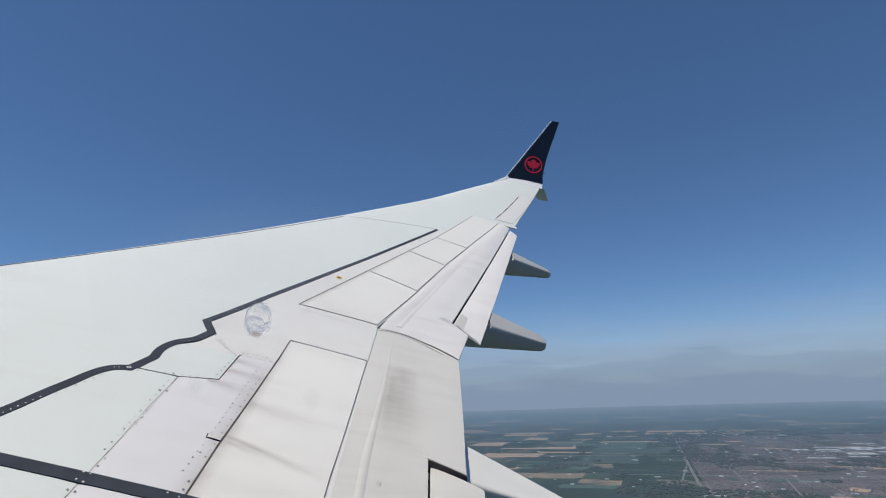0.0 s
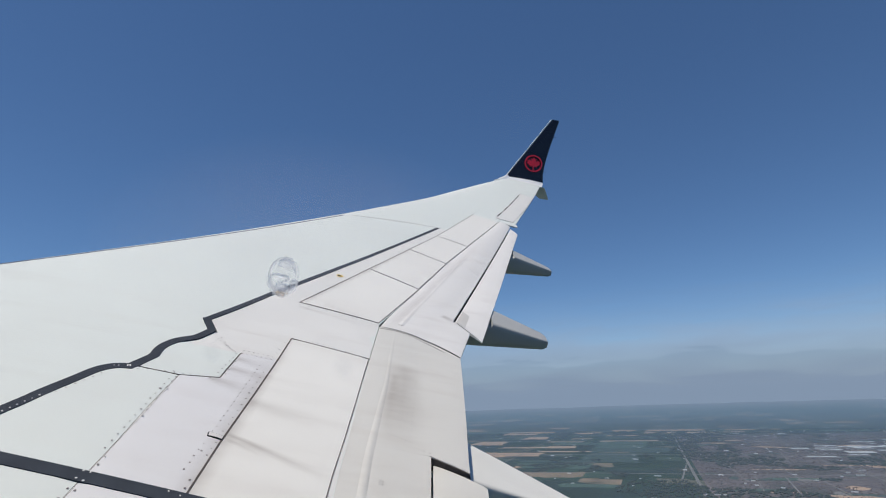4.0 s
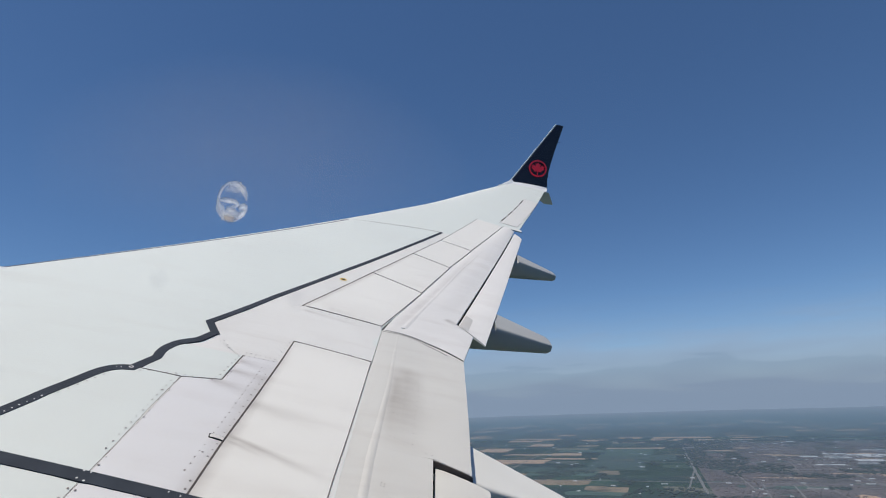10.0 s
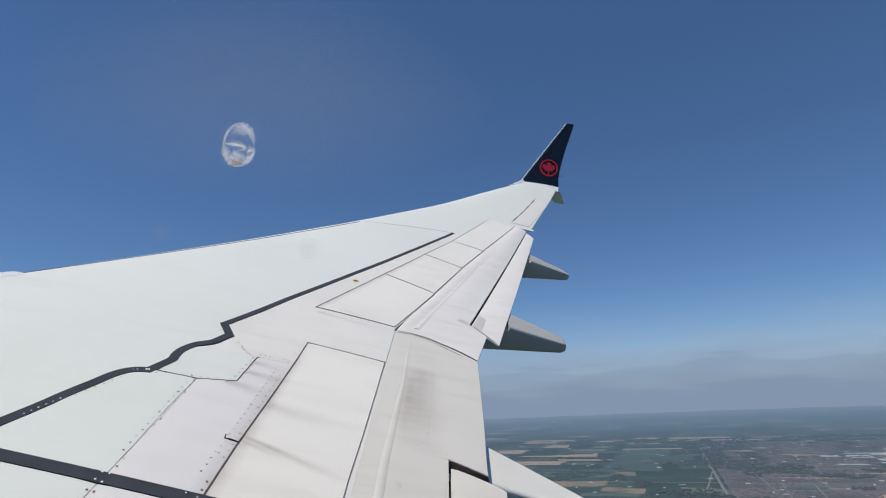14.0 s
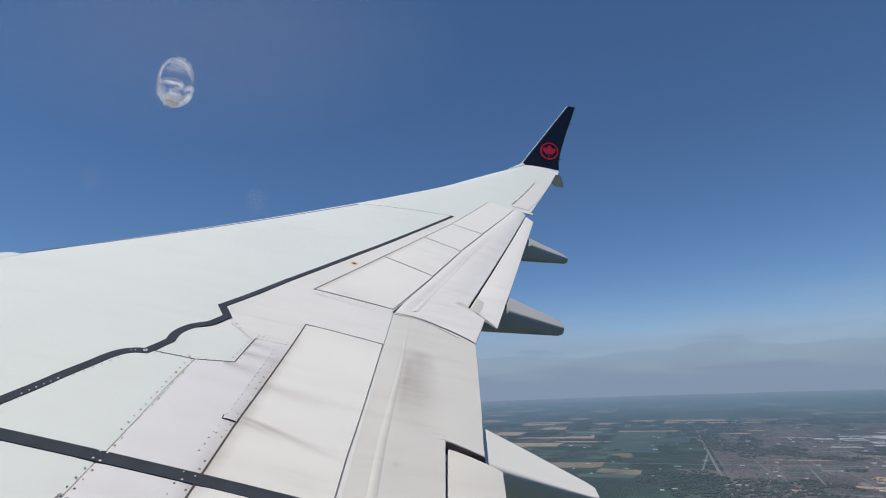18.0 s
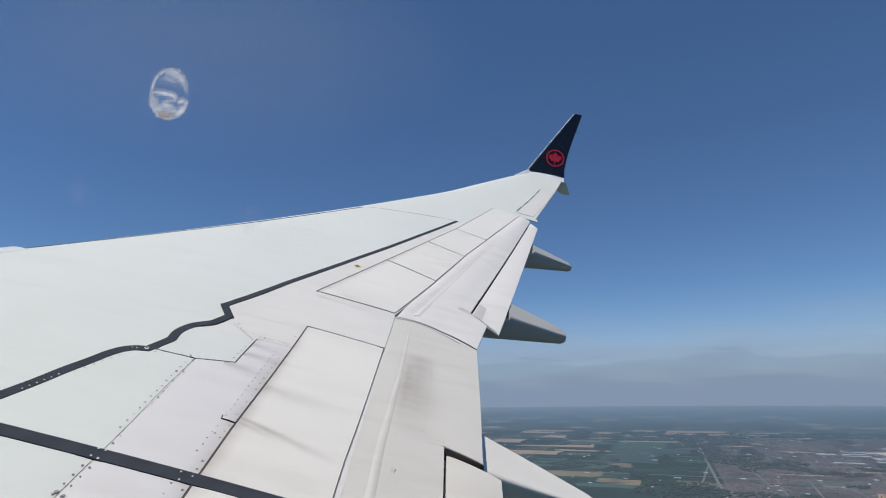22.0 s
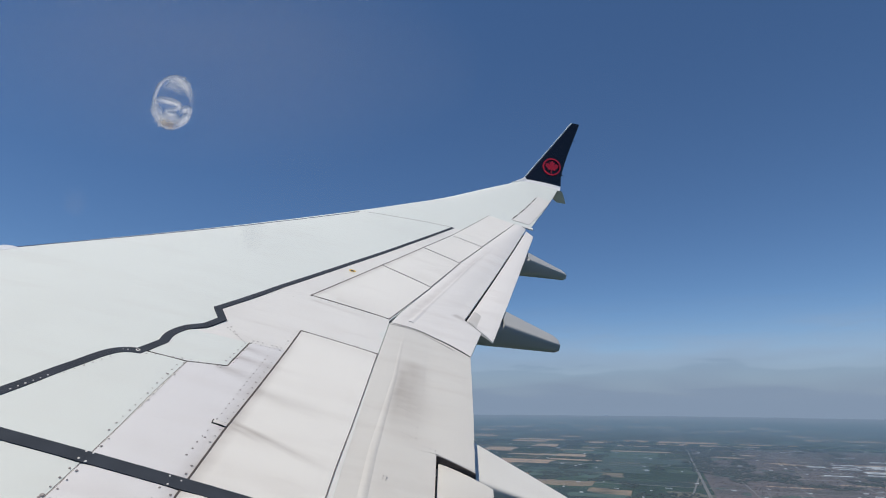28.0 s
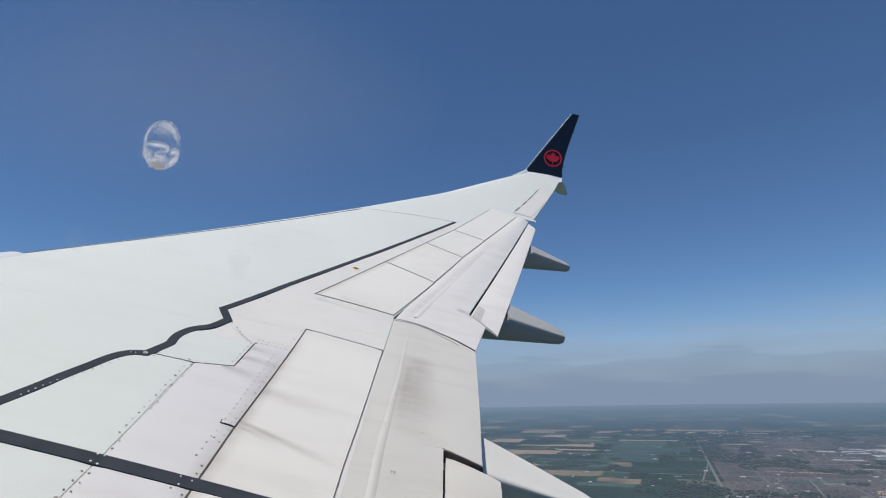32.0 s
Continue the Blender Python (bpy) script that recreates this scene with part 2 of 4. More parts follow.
def box_end(y):
    """Where the fixed wing ends and the flaps begin."""
    if y < 6.06:
        return 6.39 + 0.0172 * (y - 2) if y < 5.42 else 6.449 + 0.037 * (y - 5.42)
    if y < 11.9:
        return hinge(y)
    return trail(y)


wing = thing("wing", "white swept airliner wing with black walkway lines and flaps partly lowered", "wing", AIRCRAFT)


def wing_box():
    ys = [1.15, 1.4, 1.65] + [1.9 + 0.25 * i for i in range(17)] + [6.05, 6.07] + [6.3 + 0.28 * i for i in range(20)] + [11.89, 11.91] \
        + [12.2 + 0.3 * i for i in range(15)] + [16.5]
    N = 40
    verts, faces = [], []
    for y in ys:
        c, x0, x1 = trail(y) - lead(y), lead(y), box_end(y)
        us = [(i / N) ** 1.6 for i in range(N + 1)]
        for u in reversed(us):
            verts.append((x0 + u * (x1 - x0), y, top(x0 + u * (x1 - x0), y)))
        for u in us[1:]:
            x = x0 + u * (x1 - x0)
            verts.append((x, y, min(under(x, y), top(x, y) - 0.02)))
    k = 2 * N + 1
    for j in range(len(ys) - 1):
        for i in range(k):
            n = (i + 1) % k
            faces.append((j * k + i, j * k + n, (j + 1) * k + n, (j + 1) * k + i))
    faces.append(tuple(range(k)))
    faces.append(tuple(reversed(range((len(ys) - 1) * k, len(ys) * k))))
    return part("wing_box", verts, faces, SKIN, wing, "smooth grey-white painted wing skin", 35)


wing_box()


def plate(name, pairs, mat, lift=0.006, t0=0.004, t1=0.004, swell=0.0, nx=8, dens=0.25, label="", span=None, parent=None, bow=()):
    """A panel that follows the wing's top between two edges, given as pairs of fore and aft corners in plan; bow bends each pair's line outboard."""
    bow = list(bow) + [0.0] * (len(pairs) - len(bow))
    rows = []
    for (f0, a0), (f1, a1), w0, w1 in zip(pairs, pairs[1:], bow, bow[1:]):
        n = max(1, int(math.dist(f0, f1) / dens))
        for k in range(n):
            s = k / n
            rows.append(([p + (q - p) * s for p, q in zip(f0, f1)], [p + (q - p) * s for p, q in zip(a0, a1)], w0 + (w1 - w0) * s))
    rows.append((*pairs[-1], bow[-1]))
    verts, faces = [], []
    m = nx + 1
    for f, b, w in rows:
        for side in (0, 1):
            for i in range(m):
                s = i / nx
                x, y = f[0] + (b[0] - f[0]) * s, f[1] + (b[1] - f[1]) * s + w * math.sin(math.pi * s)
                q = s if span is None else min(max((x - span[0]) / (span[1] - span[0]), 0), 1)
                z = top(x, y) + lift + swell * math.sin(math.pi * q)
                e = min(s, 1 - s) * math.dist(f, b)
                if side == 0:
                    z -= 0.0025 * max(0, 1 - e / 0.02)
                else:
                    z -= t0 + (t1 - t0) * s
                verts.append((x, y, z))
    k = 2 * m
    for j in range(len(rows) - 1):
        for i in range(nx):
            faces.append((j * k + i, j * k + i + 1, (j + 1) * k + i + 1, (j + 1) * k + i))
            faces.append((j * k + m + i, (j + 1) * k + m + i, (j + 1) * k + m + i + 1, j * k + m + i + 1))
        faces.append((j * k, (j + 1) * k, (j + 1) * k + m, j * k + m))
        faces.append((j * k + nx, j * k + m + nx, (j + 1) * k + m + nx, (j + 1) * k + nx))
    for j, rev in ((0, False), (len(rows) - 1, True)):
        for i in range(nx):
            q = (j * k + i, j * k + m + i, j * k + m + i + 1, j * k + i + 1)
            faces.append(tuple(reversed(q)) if rev else q)
    return part(name, verts, faces, mat, wing if parent is None else parent, label, 40)


def ribbon(name, pts, width, mat, lift=0.003, label="", dens=0.2, closed=False):
    """A painted line or a filled joint that lies on the wing's top."""
    fine = []
    for p, q in zip(pts, pts[1:]):
        n = max(1, int(math.dist(p, q) / dens))
        fine += [(p[0] + (q[0] - p[0]) * i / n, p[1] + (q[1] - p[1]) * i / n) for i in range(n)]
    fine.append(pts[-1])
    verts, faces = [], []
    for i, p in enumerate(fine):
        a, b = Vector(fine[max(0, i - 1)]), Vector(fine[min(len(fine) - 1, i + 1)])
        d1 = (Vector(p) - a).normalized() if i else (b - Vector(p)).normalized()
        d2 = (b - Vector(p)).normalized() if i < len(fine) - 1 else d1
        d = (d1 + d2).normalized()
        n = Vector((-d.y, d.x)) * (width / 2) / max(0.5, d.dot(d1))
        for s in (-1, 1):
            x, y = p[0] + s * n.x, p[1] + s * n.y
            verts += [(x, y, top(x, y) + lift), (x, y, top(x, y) - 0.004)]
    for i in range(len(fine) - 1):
        k = i * 4
        faces += [(k, k + 4, k + 6, k + 2), (k, k + 1, k + 5, k + 4), (k + 2, k + 6, k + 7, k + 3)]
    return part(name, verts, faces, mat, wing, label)


def grow(pairs, d):
    """The same panel outline, wider by d all round."""
    out = []
    for i, (f, b) in enumerate(pairs):
        f, b = Vector(f), Vector(b)
        w = (b - f).normalized() * d
        along = Vector((0, 0))
        if i == 0:
            along = (Vector(pairs[0][0]) - Vector(pairs[1][0])).normalized() * d
        if i == len(pairs) - 1:
            along = (Vector(pairs[-1][0]) - Vector(pairs[-2][0])).normalized() * d
        out.append((tuple(f - w + along), tuple(b + w + along)))
    return out


def panel(name, pairs, mat, gap=0.010, lift=0.006, label="", seal=None):
    """A removable panel with its dark filled joint round it."""
    p = plate(name, pairs, mat, lift, 0.008, 0.008, label=label)
    plate("joint_seal", grow(pairs, gap), seal or SEAL_AND_SHADE, lift - 0.0008, 0.006, 0.006, parent=p)
    return p


# spoilers: four outboard, one inboard
SP = [(5.79, 6.125, 6.462, 6.10), (6.25, 7.445, 6.80, 7.19), (6.67, 8.60, 7.15, 8.37), (7.07, 9.655, 7.53, 9.50), (7.85, 11.92, 8.34, 11.82)]
for s, t in zip(SP, SP[1:]):
    g = 0.012
    panel("spoiler", [((s[0] + g * .35, s[1] + g), (s[2], s[3] + g)), ((t[0] - g * .35, t[1] - g), (t[2], t[3] - g))], SPOILER, 0.004, 0.009, seal=FINE_SEAL)
panel("spoiler", [((5.890, 5.43), (6.443, 5.415)), ((5.886, 5.10), (6.430, 4.99)), ((5.875, 4.66), (6.412, 4.46)), ((5.858, 4.15), (6.396, 4.12)), ((5.857, 3.7), (6.388, 3.7)), ((5.857, 2.2), (6.38, 2.2))], SPOILER, 0.004, 0.009, seal=FINE_SEAL, label="soiled white inboard spoiler with streaks of grime")
ribbon("joint_line", [(s[0] - 0.004, s[1]) for s in SP], 0.007, SEAL_AND_SHADE, 0.0086)
ribbon("hinge_line", [(5.886, 5.437), (5.882, 5.10), (5.871, 4.66), (5.854, 4.15), (5.853, 3.7), (5.853, 2.2)], 0.008, SEAL_AND_SHADE, 0.0092, "dark gap along the spoiler hinge")
ribbon("joint_line", [(5.888, 5.441), (6.447, 5.426)], 0.005, FINE_SEAL, 0.0086)

# the off-white skin aft of the walkway line
plate("aft_skin", [((x, y), (box_end(y) - 0.004, y)) for x, y in ((7.09, 10.18), (6.50, 8.72), (5.945, 7.30), (5.52, 6.17), (5.50, 6.08), (5.42, 5.8), (5.31, 5.46), (5.395, 5.29), (5.34, 5.12),
      (5.26, 5.03), (5.23, 4.90), (5.24, 4.80), (5.19, 4.64), (5.09, 4.58), (5.045, 4.50), (4.99, 4.33), (4.91, 4.02), (4.62, 3.0), (4.3, 1.9))], PANEL, 0.0028, 0.012, 0.012, nx=16, dens=0.12)

# access panels ahead of the inboard spoiler
panel("access_panel", [((5.183, 4.640), (5.441, 4.648)), ((5.095, 4.58), (5.441, 4.59)), ((5.047, 4.50), (5.441, 4.50)), ((4.99, 4.333), (5.442, 4.33)),
                       ((4.914, 4.019), (5.456, 4.02)), ((4.62, 3.0), (5.475, 3.0))], SKIN, 0.0018, 0.0068, seal=FINE_SEAL)
panel("access_panel", [((5.655, 5.06), (5.874, 5.09)), ((5.648, 4.72), (5.8715, 4.72)), ((5.447, 4.656), (5.868, 4.656)), ((5.462, 4.02), (5.851, 4.02)), ((5.481, 3.0), (5.853, 3.0))], ACCESS, 0.0020, 0.0068, seal=FINE_SEAL)
plate("access_panel", [((5.27, 5.04), (5.205, 4.652)), ((5.45, 5.05), (5.443, 4.660)), ((5.647, 5.06), (5.640, 4.726))], SKIN, 0.0066, 0.008, 0.008)
ribbon("joint_line", [(5.20, 4.648), (5.445, 4.655), (5.645, 4.721), (5.651, 5.06)], 0.0042, SEAL_AND_SHADE, 0.0068, dens=0.05)
ribbon("joint_line", [(5.40, 9.87), (5.552, 9.898), (6.159, 9.988), (6.699, 10.130), (7.09, 10.212)], 0.010, FINE_SEAL, 0.0025)

# flaps
BOW = 0.07          # the end of the inboard flap curves outboard
plate("inboard_flap", [((6.476, 6.045), (7.154, 5.782)), ((6.453, 5.42), (7.135, 5.25)), ((6.428, 4.917), (7.118, 4.84)), ((6.413, 4.432), (7.095, 4.432))], FLAP, 0.0, 0.09, 0.012, 0.02, 14,
      label="soiled grey-white inboard flap, partly lowered", span=(6.42, 7.13), bow=(BOW,))
plate("inboard_flap_tail", [((6.886, 4.4315), (7.095, 4.4315)), ((6.886, 4.4295), (7.094, 4.355))], FLAP, 0.0, 0.06, 0.012, 0.02, 8, span=(6.42, 7.13))
plate("inboard_flap_root", [((6.413, 4.4315), (6.884, 4.4315)), ((6.395, 3.9), (6.873, 3.9)), ((6.382, 2.2), (6.868, 2.2))], FLAP, 0.0, 0.09, 0.03, 0.02, 12, span=(6.42, 7.13))
aft_flap = plate("aft_flap", [((6.902, 4.418), (7.184, 4.285)), ((6.890, 4.10), (7.176, 4.10)), ((6.888, 2.2), (7.176, 2.2))], FLAP, -0.02, 0.05, 0.012, 0.006, 8)
plate("stiffener", [((6.992, 4.37), (7.000, 4.366)), ((6.988, 2.2), (6.996, 2.2))], FLAP, -0.013, 0.01, 0.01, parent=aft_flap)
plate("flap_end_seal", [((6.886, 4.429), (7.094, 4.3545)), ((6.886, 4.423), (7.094, 4.3485))], SEAL_AND_SHADE, -0.002, 0.07, 0.04, 0.018, 8, span=(6.42, 7.13))
# dark plate added below the gap to paint the shade inside it
plate("flap_gap_shade", [((6.70, 4.47), (7.09, 4.42)), ((6.70, 2.2), (6.96, 2.2))], SEAL_AND_SHADE, -0.11, 0.03, 0.03)
plate("flap_link", [((7.01, 4.40), (7.05, 4.385)), ((7.012, 4.34), (7.052, 4.325))], FAIR, -0.045, 0.02, 0.02)
plate("outboard_flap", [((6.484, 6.060), (7.156, 5.796)), ((hinge(6.35) + 0.004, 6.35), (7.285, 6.335)), ((hinge(6.60) + 0.004, 6.60), (7.145, 6.585))]
      + [((hinge(y) + 0.004, y), (7.143 + 0.278 * (y - 6.579) * 0.9693, 6.579 + (y - 6.579) * 0.9693)) for y in (7.19, 8.37, 9.50, 11.85)],
      FLAP_OUT, 0.0, 0.09, 0.02, 0.02, 14, label="grey-white outboard flap, partly lowered", bow=(BOW, 0.03))
outer_aft = plate("aft_flap", [((7.168, 6.60), (7.385, 6.215)), ((8.563, 11.62), (8.64, 11.27))], FLAP_OUT, -0.016, 0.045, 0.012, 0.006, 8)
plate("arm_cover", [((7.178, 6.60), (7.266, 6.445)), ((7.262, 6.90), (7.335, 6.775))], SOILED, -0.0125, 0.006, 0.006, 0.004, parent=outer_aft)
# black plate below the outboard slot, painted shade
plate("flap_gap_shade", [((6.95, 6.55), (7.25, 6.42)), ((8.46, 11.60), (8.60, 11.5))], GAP, -0.08, 0.02, 0.02)
plate("hinge_seal", [((6.43, 6.05), (6.480, 6.05)), ((6.43, 5.42), (6.455, 5.42)), ((6.40, 4.4), (6.414, 4.4)), ((6.37, 2.2), (6.384, 2.2))], GAP, -0.012, 0.01, 0.01)
plate("hinge_seal", [((hinge(y) - 0.004, y), (hinge(y) + 0.016, y)) for y in (6.06, 7.19, 8.37, 9.5, 11.82)], GAP, -0.010, 0.01, 0.01)
plate("flap_joint", [((6.476, 6.046), (7.152, 5.783)), ((6.476, 6.062), (7.156, 5.797))], GAP, 0.0015, 0.004, 0.004, 0.02, 14, bow=(BOW, BOW))
plate("flap_end_strip", [((6.484, 6.012), (7.04, 5.80)), ((6.484, 6.019), (7.04, 5.808))], SEAL_AND_SHADE, 0.0015, 0.004, 0.004, 0.02, 14, span=(6.42, 7.13), bow=(BOW, BOW))
plate("flap_stop", [((7.015, 5.835), (7.045, 5.822)), ((7.02, 5.872), (7.055, 5.85))], GAP, 0.008, 0.006, 0.006)
plate("flap_bead", [((6.588, 6.02), (6.643, 6.0)), ((6.577, 5.5), (6.632, 5.5)), ((6.572, 5.15), (6.627, 5.15)), ((6.528, 4.3), (6.583, 4.3)), ((6.50, 2.3), (6.55, 2.3))], FLAP, 0.0122, 0.012, 0.012, 0.004, 8)
plate("flap_bead", [((hinge(y) + 0.135 - 0.004 * (y - 6), y), (hinge(y) + 0.19 - 0.006 * (y - 6), y)) for y in (6.16, 7.19, 8.37, 9.5, 11.6)], FLAP_OUT, 0.0158, 0.012, 0.012, 0.003, 8)

# aileron
panel("aileron", [((8.34, 12.16), (8.70, 12.17)), ((9.375, 15.12), (9.72, 15.06))], PANEL, 0.006, 0.006, "white aileron with a dark hinge gap", FINE_SEAL)
for k in range(4):
    s0, s1 = 0.06 + 0.24 * k, 0.06 + 0.24 * k + 0.15
    ribbon("hinge_slot", [(8.335 + 1.035 * s0, 12.16 + 2.96 * s0), (8.335 + 1.035 * s1, 12.16 + 2.96 * s1)], 0.022, GAP, 0.0085)
plate("flap_end_fence", [((8.36, 11.86), (8.74, 11.84)), ((8.39, 12.0), (8.76, 12.0))], PANEL, 0.0, 0.03, 0.02)

# leading-edge slats: a bright strip behind a dark joint
ribbon("slat_joint", [(lead(y) + (0.144 + 0.006 * (y - 7)) * (trail(y) - lead(y)), y) for y in (4.2, 5.0, 6.0, 6.5, 7.6, 8.6, 9.4, 9.9)], 0.034, SLAT_GAP, 0.003)

# painted lines
def curved(pts, n=5):
    """A smooth line through points."""
    out = []
    for i in range(len(pts) - 1):
        p = [Vector(pts[min(max(k, 0), len(pts) - 1)]) for k in (i - 1, i, i + 1, i + 2)]
        for j in range(n):
            t = j / n
            out.append(tuple(0.5 * (2 * p[1] + (p[2] - p[0]) * t + (2 * p[0] - 5 * p[1] + 4 * p[2] - p[3]) * t * t + (3 * p[1] - p[0] - 3 * p[2] + p[3]) * t ** 3)))
    return out + [tuple(pts[-1])]


ribbon("walkway_line", curved([(4.62, 3.0), (4.925, 4.000), (4.990, 4.248), (5.032, 4.39), (5.060, 4.492), (5.092, 4.562), (5.139, 4.607), (5.190, 4.625)])
       + curved([(5.196, 4.645), (5.217, 4.716), (5.240, 4.800)])
       + curved([(5.232, 4.835), (5.226, 4.885), (5.232, 4.95), (5.258, 5.03), (5.298, 5.085), (5.342, 5.14), (5.385, 5.285)]), 0.054, STRIPE, 0.0098, "worn black walkway boundary line")
ribbon("walkway_line", [(5.40, 5.262), (5.282, 5.452)], 0.05, STRIPE, 0.0102)
ribbon("walkway_line", [(5.286, 5.435), (5.535, 6.165), (5.961, 7.288), (6.515, 8.71), (7.10, 10.19)], 0.047, STRIPE, 0.007, "worn black walkway boundary line")
ribbon("walkway_line", [(3.2, 3.778), (5.10, 3.775), (5.55, 3.769), (6.40, 3.759)], 0.063, STRIPE, 0.0115, "broad black walkway line across the wing")


def ring(name, x, y, r0, r1, mat, lift, n=20, label="", parent=None):
    verts, faces = [], []
    for i in range(n):
        c, s = math.cos(2 * math.pi * i / n), math.sin(2 * math.pi * i / n)
        for r in (r0, r1):
            px, py = x + r * c, y + r * s
            verts.append((px, py, top(px, py) + lift))
    for i in range(n):
        k, j = 2 * i, 2 * ((i + 1) % n)
        faces.append((k, k + 1, j + 1, j))
    return part(name, verts, faces, mat, wing if parent is None else parent, label)


plate("slat_end", [((lead(y) + 0.10 * (trail(y) - lead(y)), y), (lead(y) + 0.168 * (trail(y) - lead(y)), y)) for y in (4.6, 5.0, 5.4, 5.65, 5.8)], WHITE, 0.004, 0.03, 0.02, 0.022, 8)
hook = ring("hook_point_mark", 5.992, 7.013, 0.020, 0.036, YELLOW, 0.006, 20, "yellow ring mark round a rope hook point")
ring("hook_point", 5.992, 7.013, 0.001, 0.020, GAP, 0.006, parent=hook)
recess = plate("latch_recess", [((5.778, 4.213), (5.856, 4.205)), ((5.783, 4.183), (5.858, 4.178))], GAP, 0.0125, 0.006, 0.006)
plate("latch", [((5.784, 4.2105), (5.852, 4.2035)), ((5.788, 4.186), (5.854, 4.181))], PANEL, 0.0135, 0.006, 0.006, parent=recess)


def rivets(name, lines, r=0.0039, lift=0.0095, mat=RIVET):
    """Rows of rivet heads: each row from, to, count."""
    rng = random.Random(len(lines) * 7 + int(lines[0][0] * 100))
    verts, faces = [], []
    for x0, y0, x1, y1, n in lines:
        for i in range(n):
            s = i / max(1, n - 1)
            x, y = x0 + (x1 - x0) * s + rng.uniform(-.002, .002), y0 + (y1 - y0) * s + rng.uniform(-.003, .003)
            q = r * rng.choice((0.7, 0.85, 1.0, 1.15))
            k = len(verts)
            for h, f in ((0, 1.0), (0.0015, 0.75)):
                for j in range(7):
                    px, py = x + q * f * math.cos(j * 0.8976), y + q * f * math.sin(j * 0.8976)
                    verts.append((px, py, top(px, py) + lift + h - 0.002))
            faces += [(k + j, k + (j + 1) % 7, k + 7 + (j + 1) % 7, k + 7 + j) for j in range(7)]
            faces.append(tuple(k + 7 + j for j in range(7)))
    ob = part(name, verts, faces, mat, wing)
    return tagged(ob, "rows of worn rivet heads", kind="stuff")


rivets("rivets", [(5.236, 4.621, 5.405, 4.674, 5), (5.419, 4.586, 5.425, 4.378, 5), (5.425, 4.378, 5.440, 3.957, 9), (5.440, 4.628, 5.454, 4.327, 6), (5.456, 4.282, 5.464, 4.171, 3),
                  (5.473, 3.903, 5.474, 3.851, 2), (5.452, 3.70, 5.458, 3.05, 13), (5.480, 3.697, 5.492, 3.05, 13), (5.036, 4.268, 5.112, 4.502, 6)], 0.0047)
rivets("rivets", [(5.803, 4.956, 5.793, 4.225, 16), (5.790, 4.124, 5.785, 3.930, 5), (5.846, 4.886, 5.838, 4.244, 11), (5.838, 4.149, 5.834, 4.052, 3), (5.833, 3.882, 5.831, 3.828, 2),
                  (5.782, 3.72, 5.79, 3.05, 12), (5.832, 3.70, 5.834, 3.05, 12)], 0.0047)
rivets("rivets", [(5.463, 5.178, 5.618, 5.054, 7), (5.478, 5.198, 5.555, 5.114, 3), (5.632, 5.032, 5.615, 4.710, 7), (5.661, 5.055, 5.661, 4.771, 6), (5.581, 4.697, 5.413, 4.668, 5),
                  (5.659, 5.100, 5.842, 5.105, 7), (5.690, 5.062, 5.842, 5.068, 6), (5.851, 5.174, 5.862, 5.398, 5), (5.60, 4.69, 5.62, 4.68, 2)], 0.0049)
rivets("rivets", [(5.99, 5.466, 6.192, 5.46, 6), (5.956, 6.708, 6.052, 7.005, 2), (5.874, 6.09, 6.245, 6.085, 6), (6.31, 6.00, 5.671, 6.006, 2), (6.28, 5.45, 6.30, 5.45, 2)], 0.0052, 0.0075)
rivets("rivets", [(6.486, 5.109, 6.441, 4.468, 16), (6.507, 5.204, 6.463, 4.552, 16), (6.448, 4.425, 6.430, 4.261, 6), (6.43, 4.2, 6.42, 3.0, 22)], 0.0024, 0.0085, SOILED)
rivets("rivets", [(6.645, 4.798, 6.740, 4.773, 5), (6.640, 4.548, 6.768, 4.526, 6), (6.786, 5.001, 6.768, 4.526, 10), (6.799, 5.759, 6.795, 5.080, 12), (6.817, 4.475, 6.877, 4.457, 3),
                  (6.623, 4.149, 6.623, 4.128, 2), (6.64, 4.142, 6.64, 4.12, 2)], 0.0030, 0.0222)
rivets("fasteners", [(5.423, 4.479, 5.456, 4.491, 2), (5.456, 3.550, 5.491, 3.537, 2), (5.803, 4.07, 5.803, 4.068, 1)], 0.0075, 0.0095)
rivets("screws", [(5.447, 3.800, 5.478, 3.794, 2), (5.448, 3.752, 5.478, 3.747, 2), (5.788, 3.783, 5.837, 3.776, 2), (5.80, 3.745, 5.802, 3.744, 1), (4.955, 4.045, 4.998, 4.205, 6), (5.125, 4.596, 5.142, 4.606, 2)],
       0.0050, 0.0135, PANEL)
ring("screw_ring", 5.184, 4.628, 0.006, 0.0115, PANEL, 0.0108, 14)

# wing tip and split winglet
def loft(name, sections, mat, parent, label="", n=14):
    """A lifting surface through sections: leading x, trailing x, y, z, cant in degrees, thickness ratio."""
    verts, faces = [], []
    for x0, x1, y, z, cant, t in sections:
        c = x1 - x0
        ny, nz = -math.sin(radians(cant)), math.cos(radians(cant))
        us = [0.5 - 0.5 * math.cos(math.pi * i / n) for i in range(n + 1)]
        loop = [(u, 1) for u in reversed(us)] + [(u, -1) for u in us[1:-1]]
        for u, s in loop:
            h = s * c * foil(u, t)
            verts.append((x0 + u * c, y + ny * h, z + nz * h))
    k = 2 * n
    for j in range(len(sections) - 1):
        for i in range(k):
            m = (i + 1) % k
            faces.append((j * k + i, j * k + m, (j + 1) * k + m, (j + 1) * k + i))
    faces.append(tuple(range(k)))
    faces.append(tuple(reversed(range((len(sections) - 1) * k, len(sections) * k))))
    return part(name, verts, faces, mat, parent, label, 35)


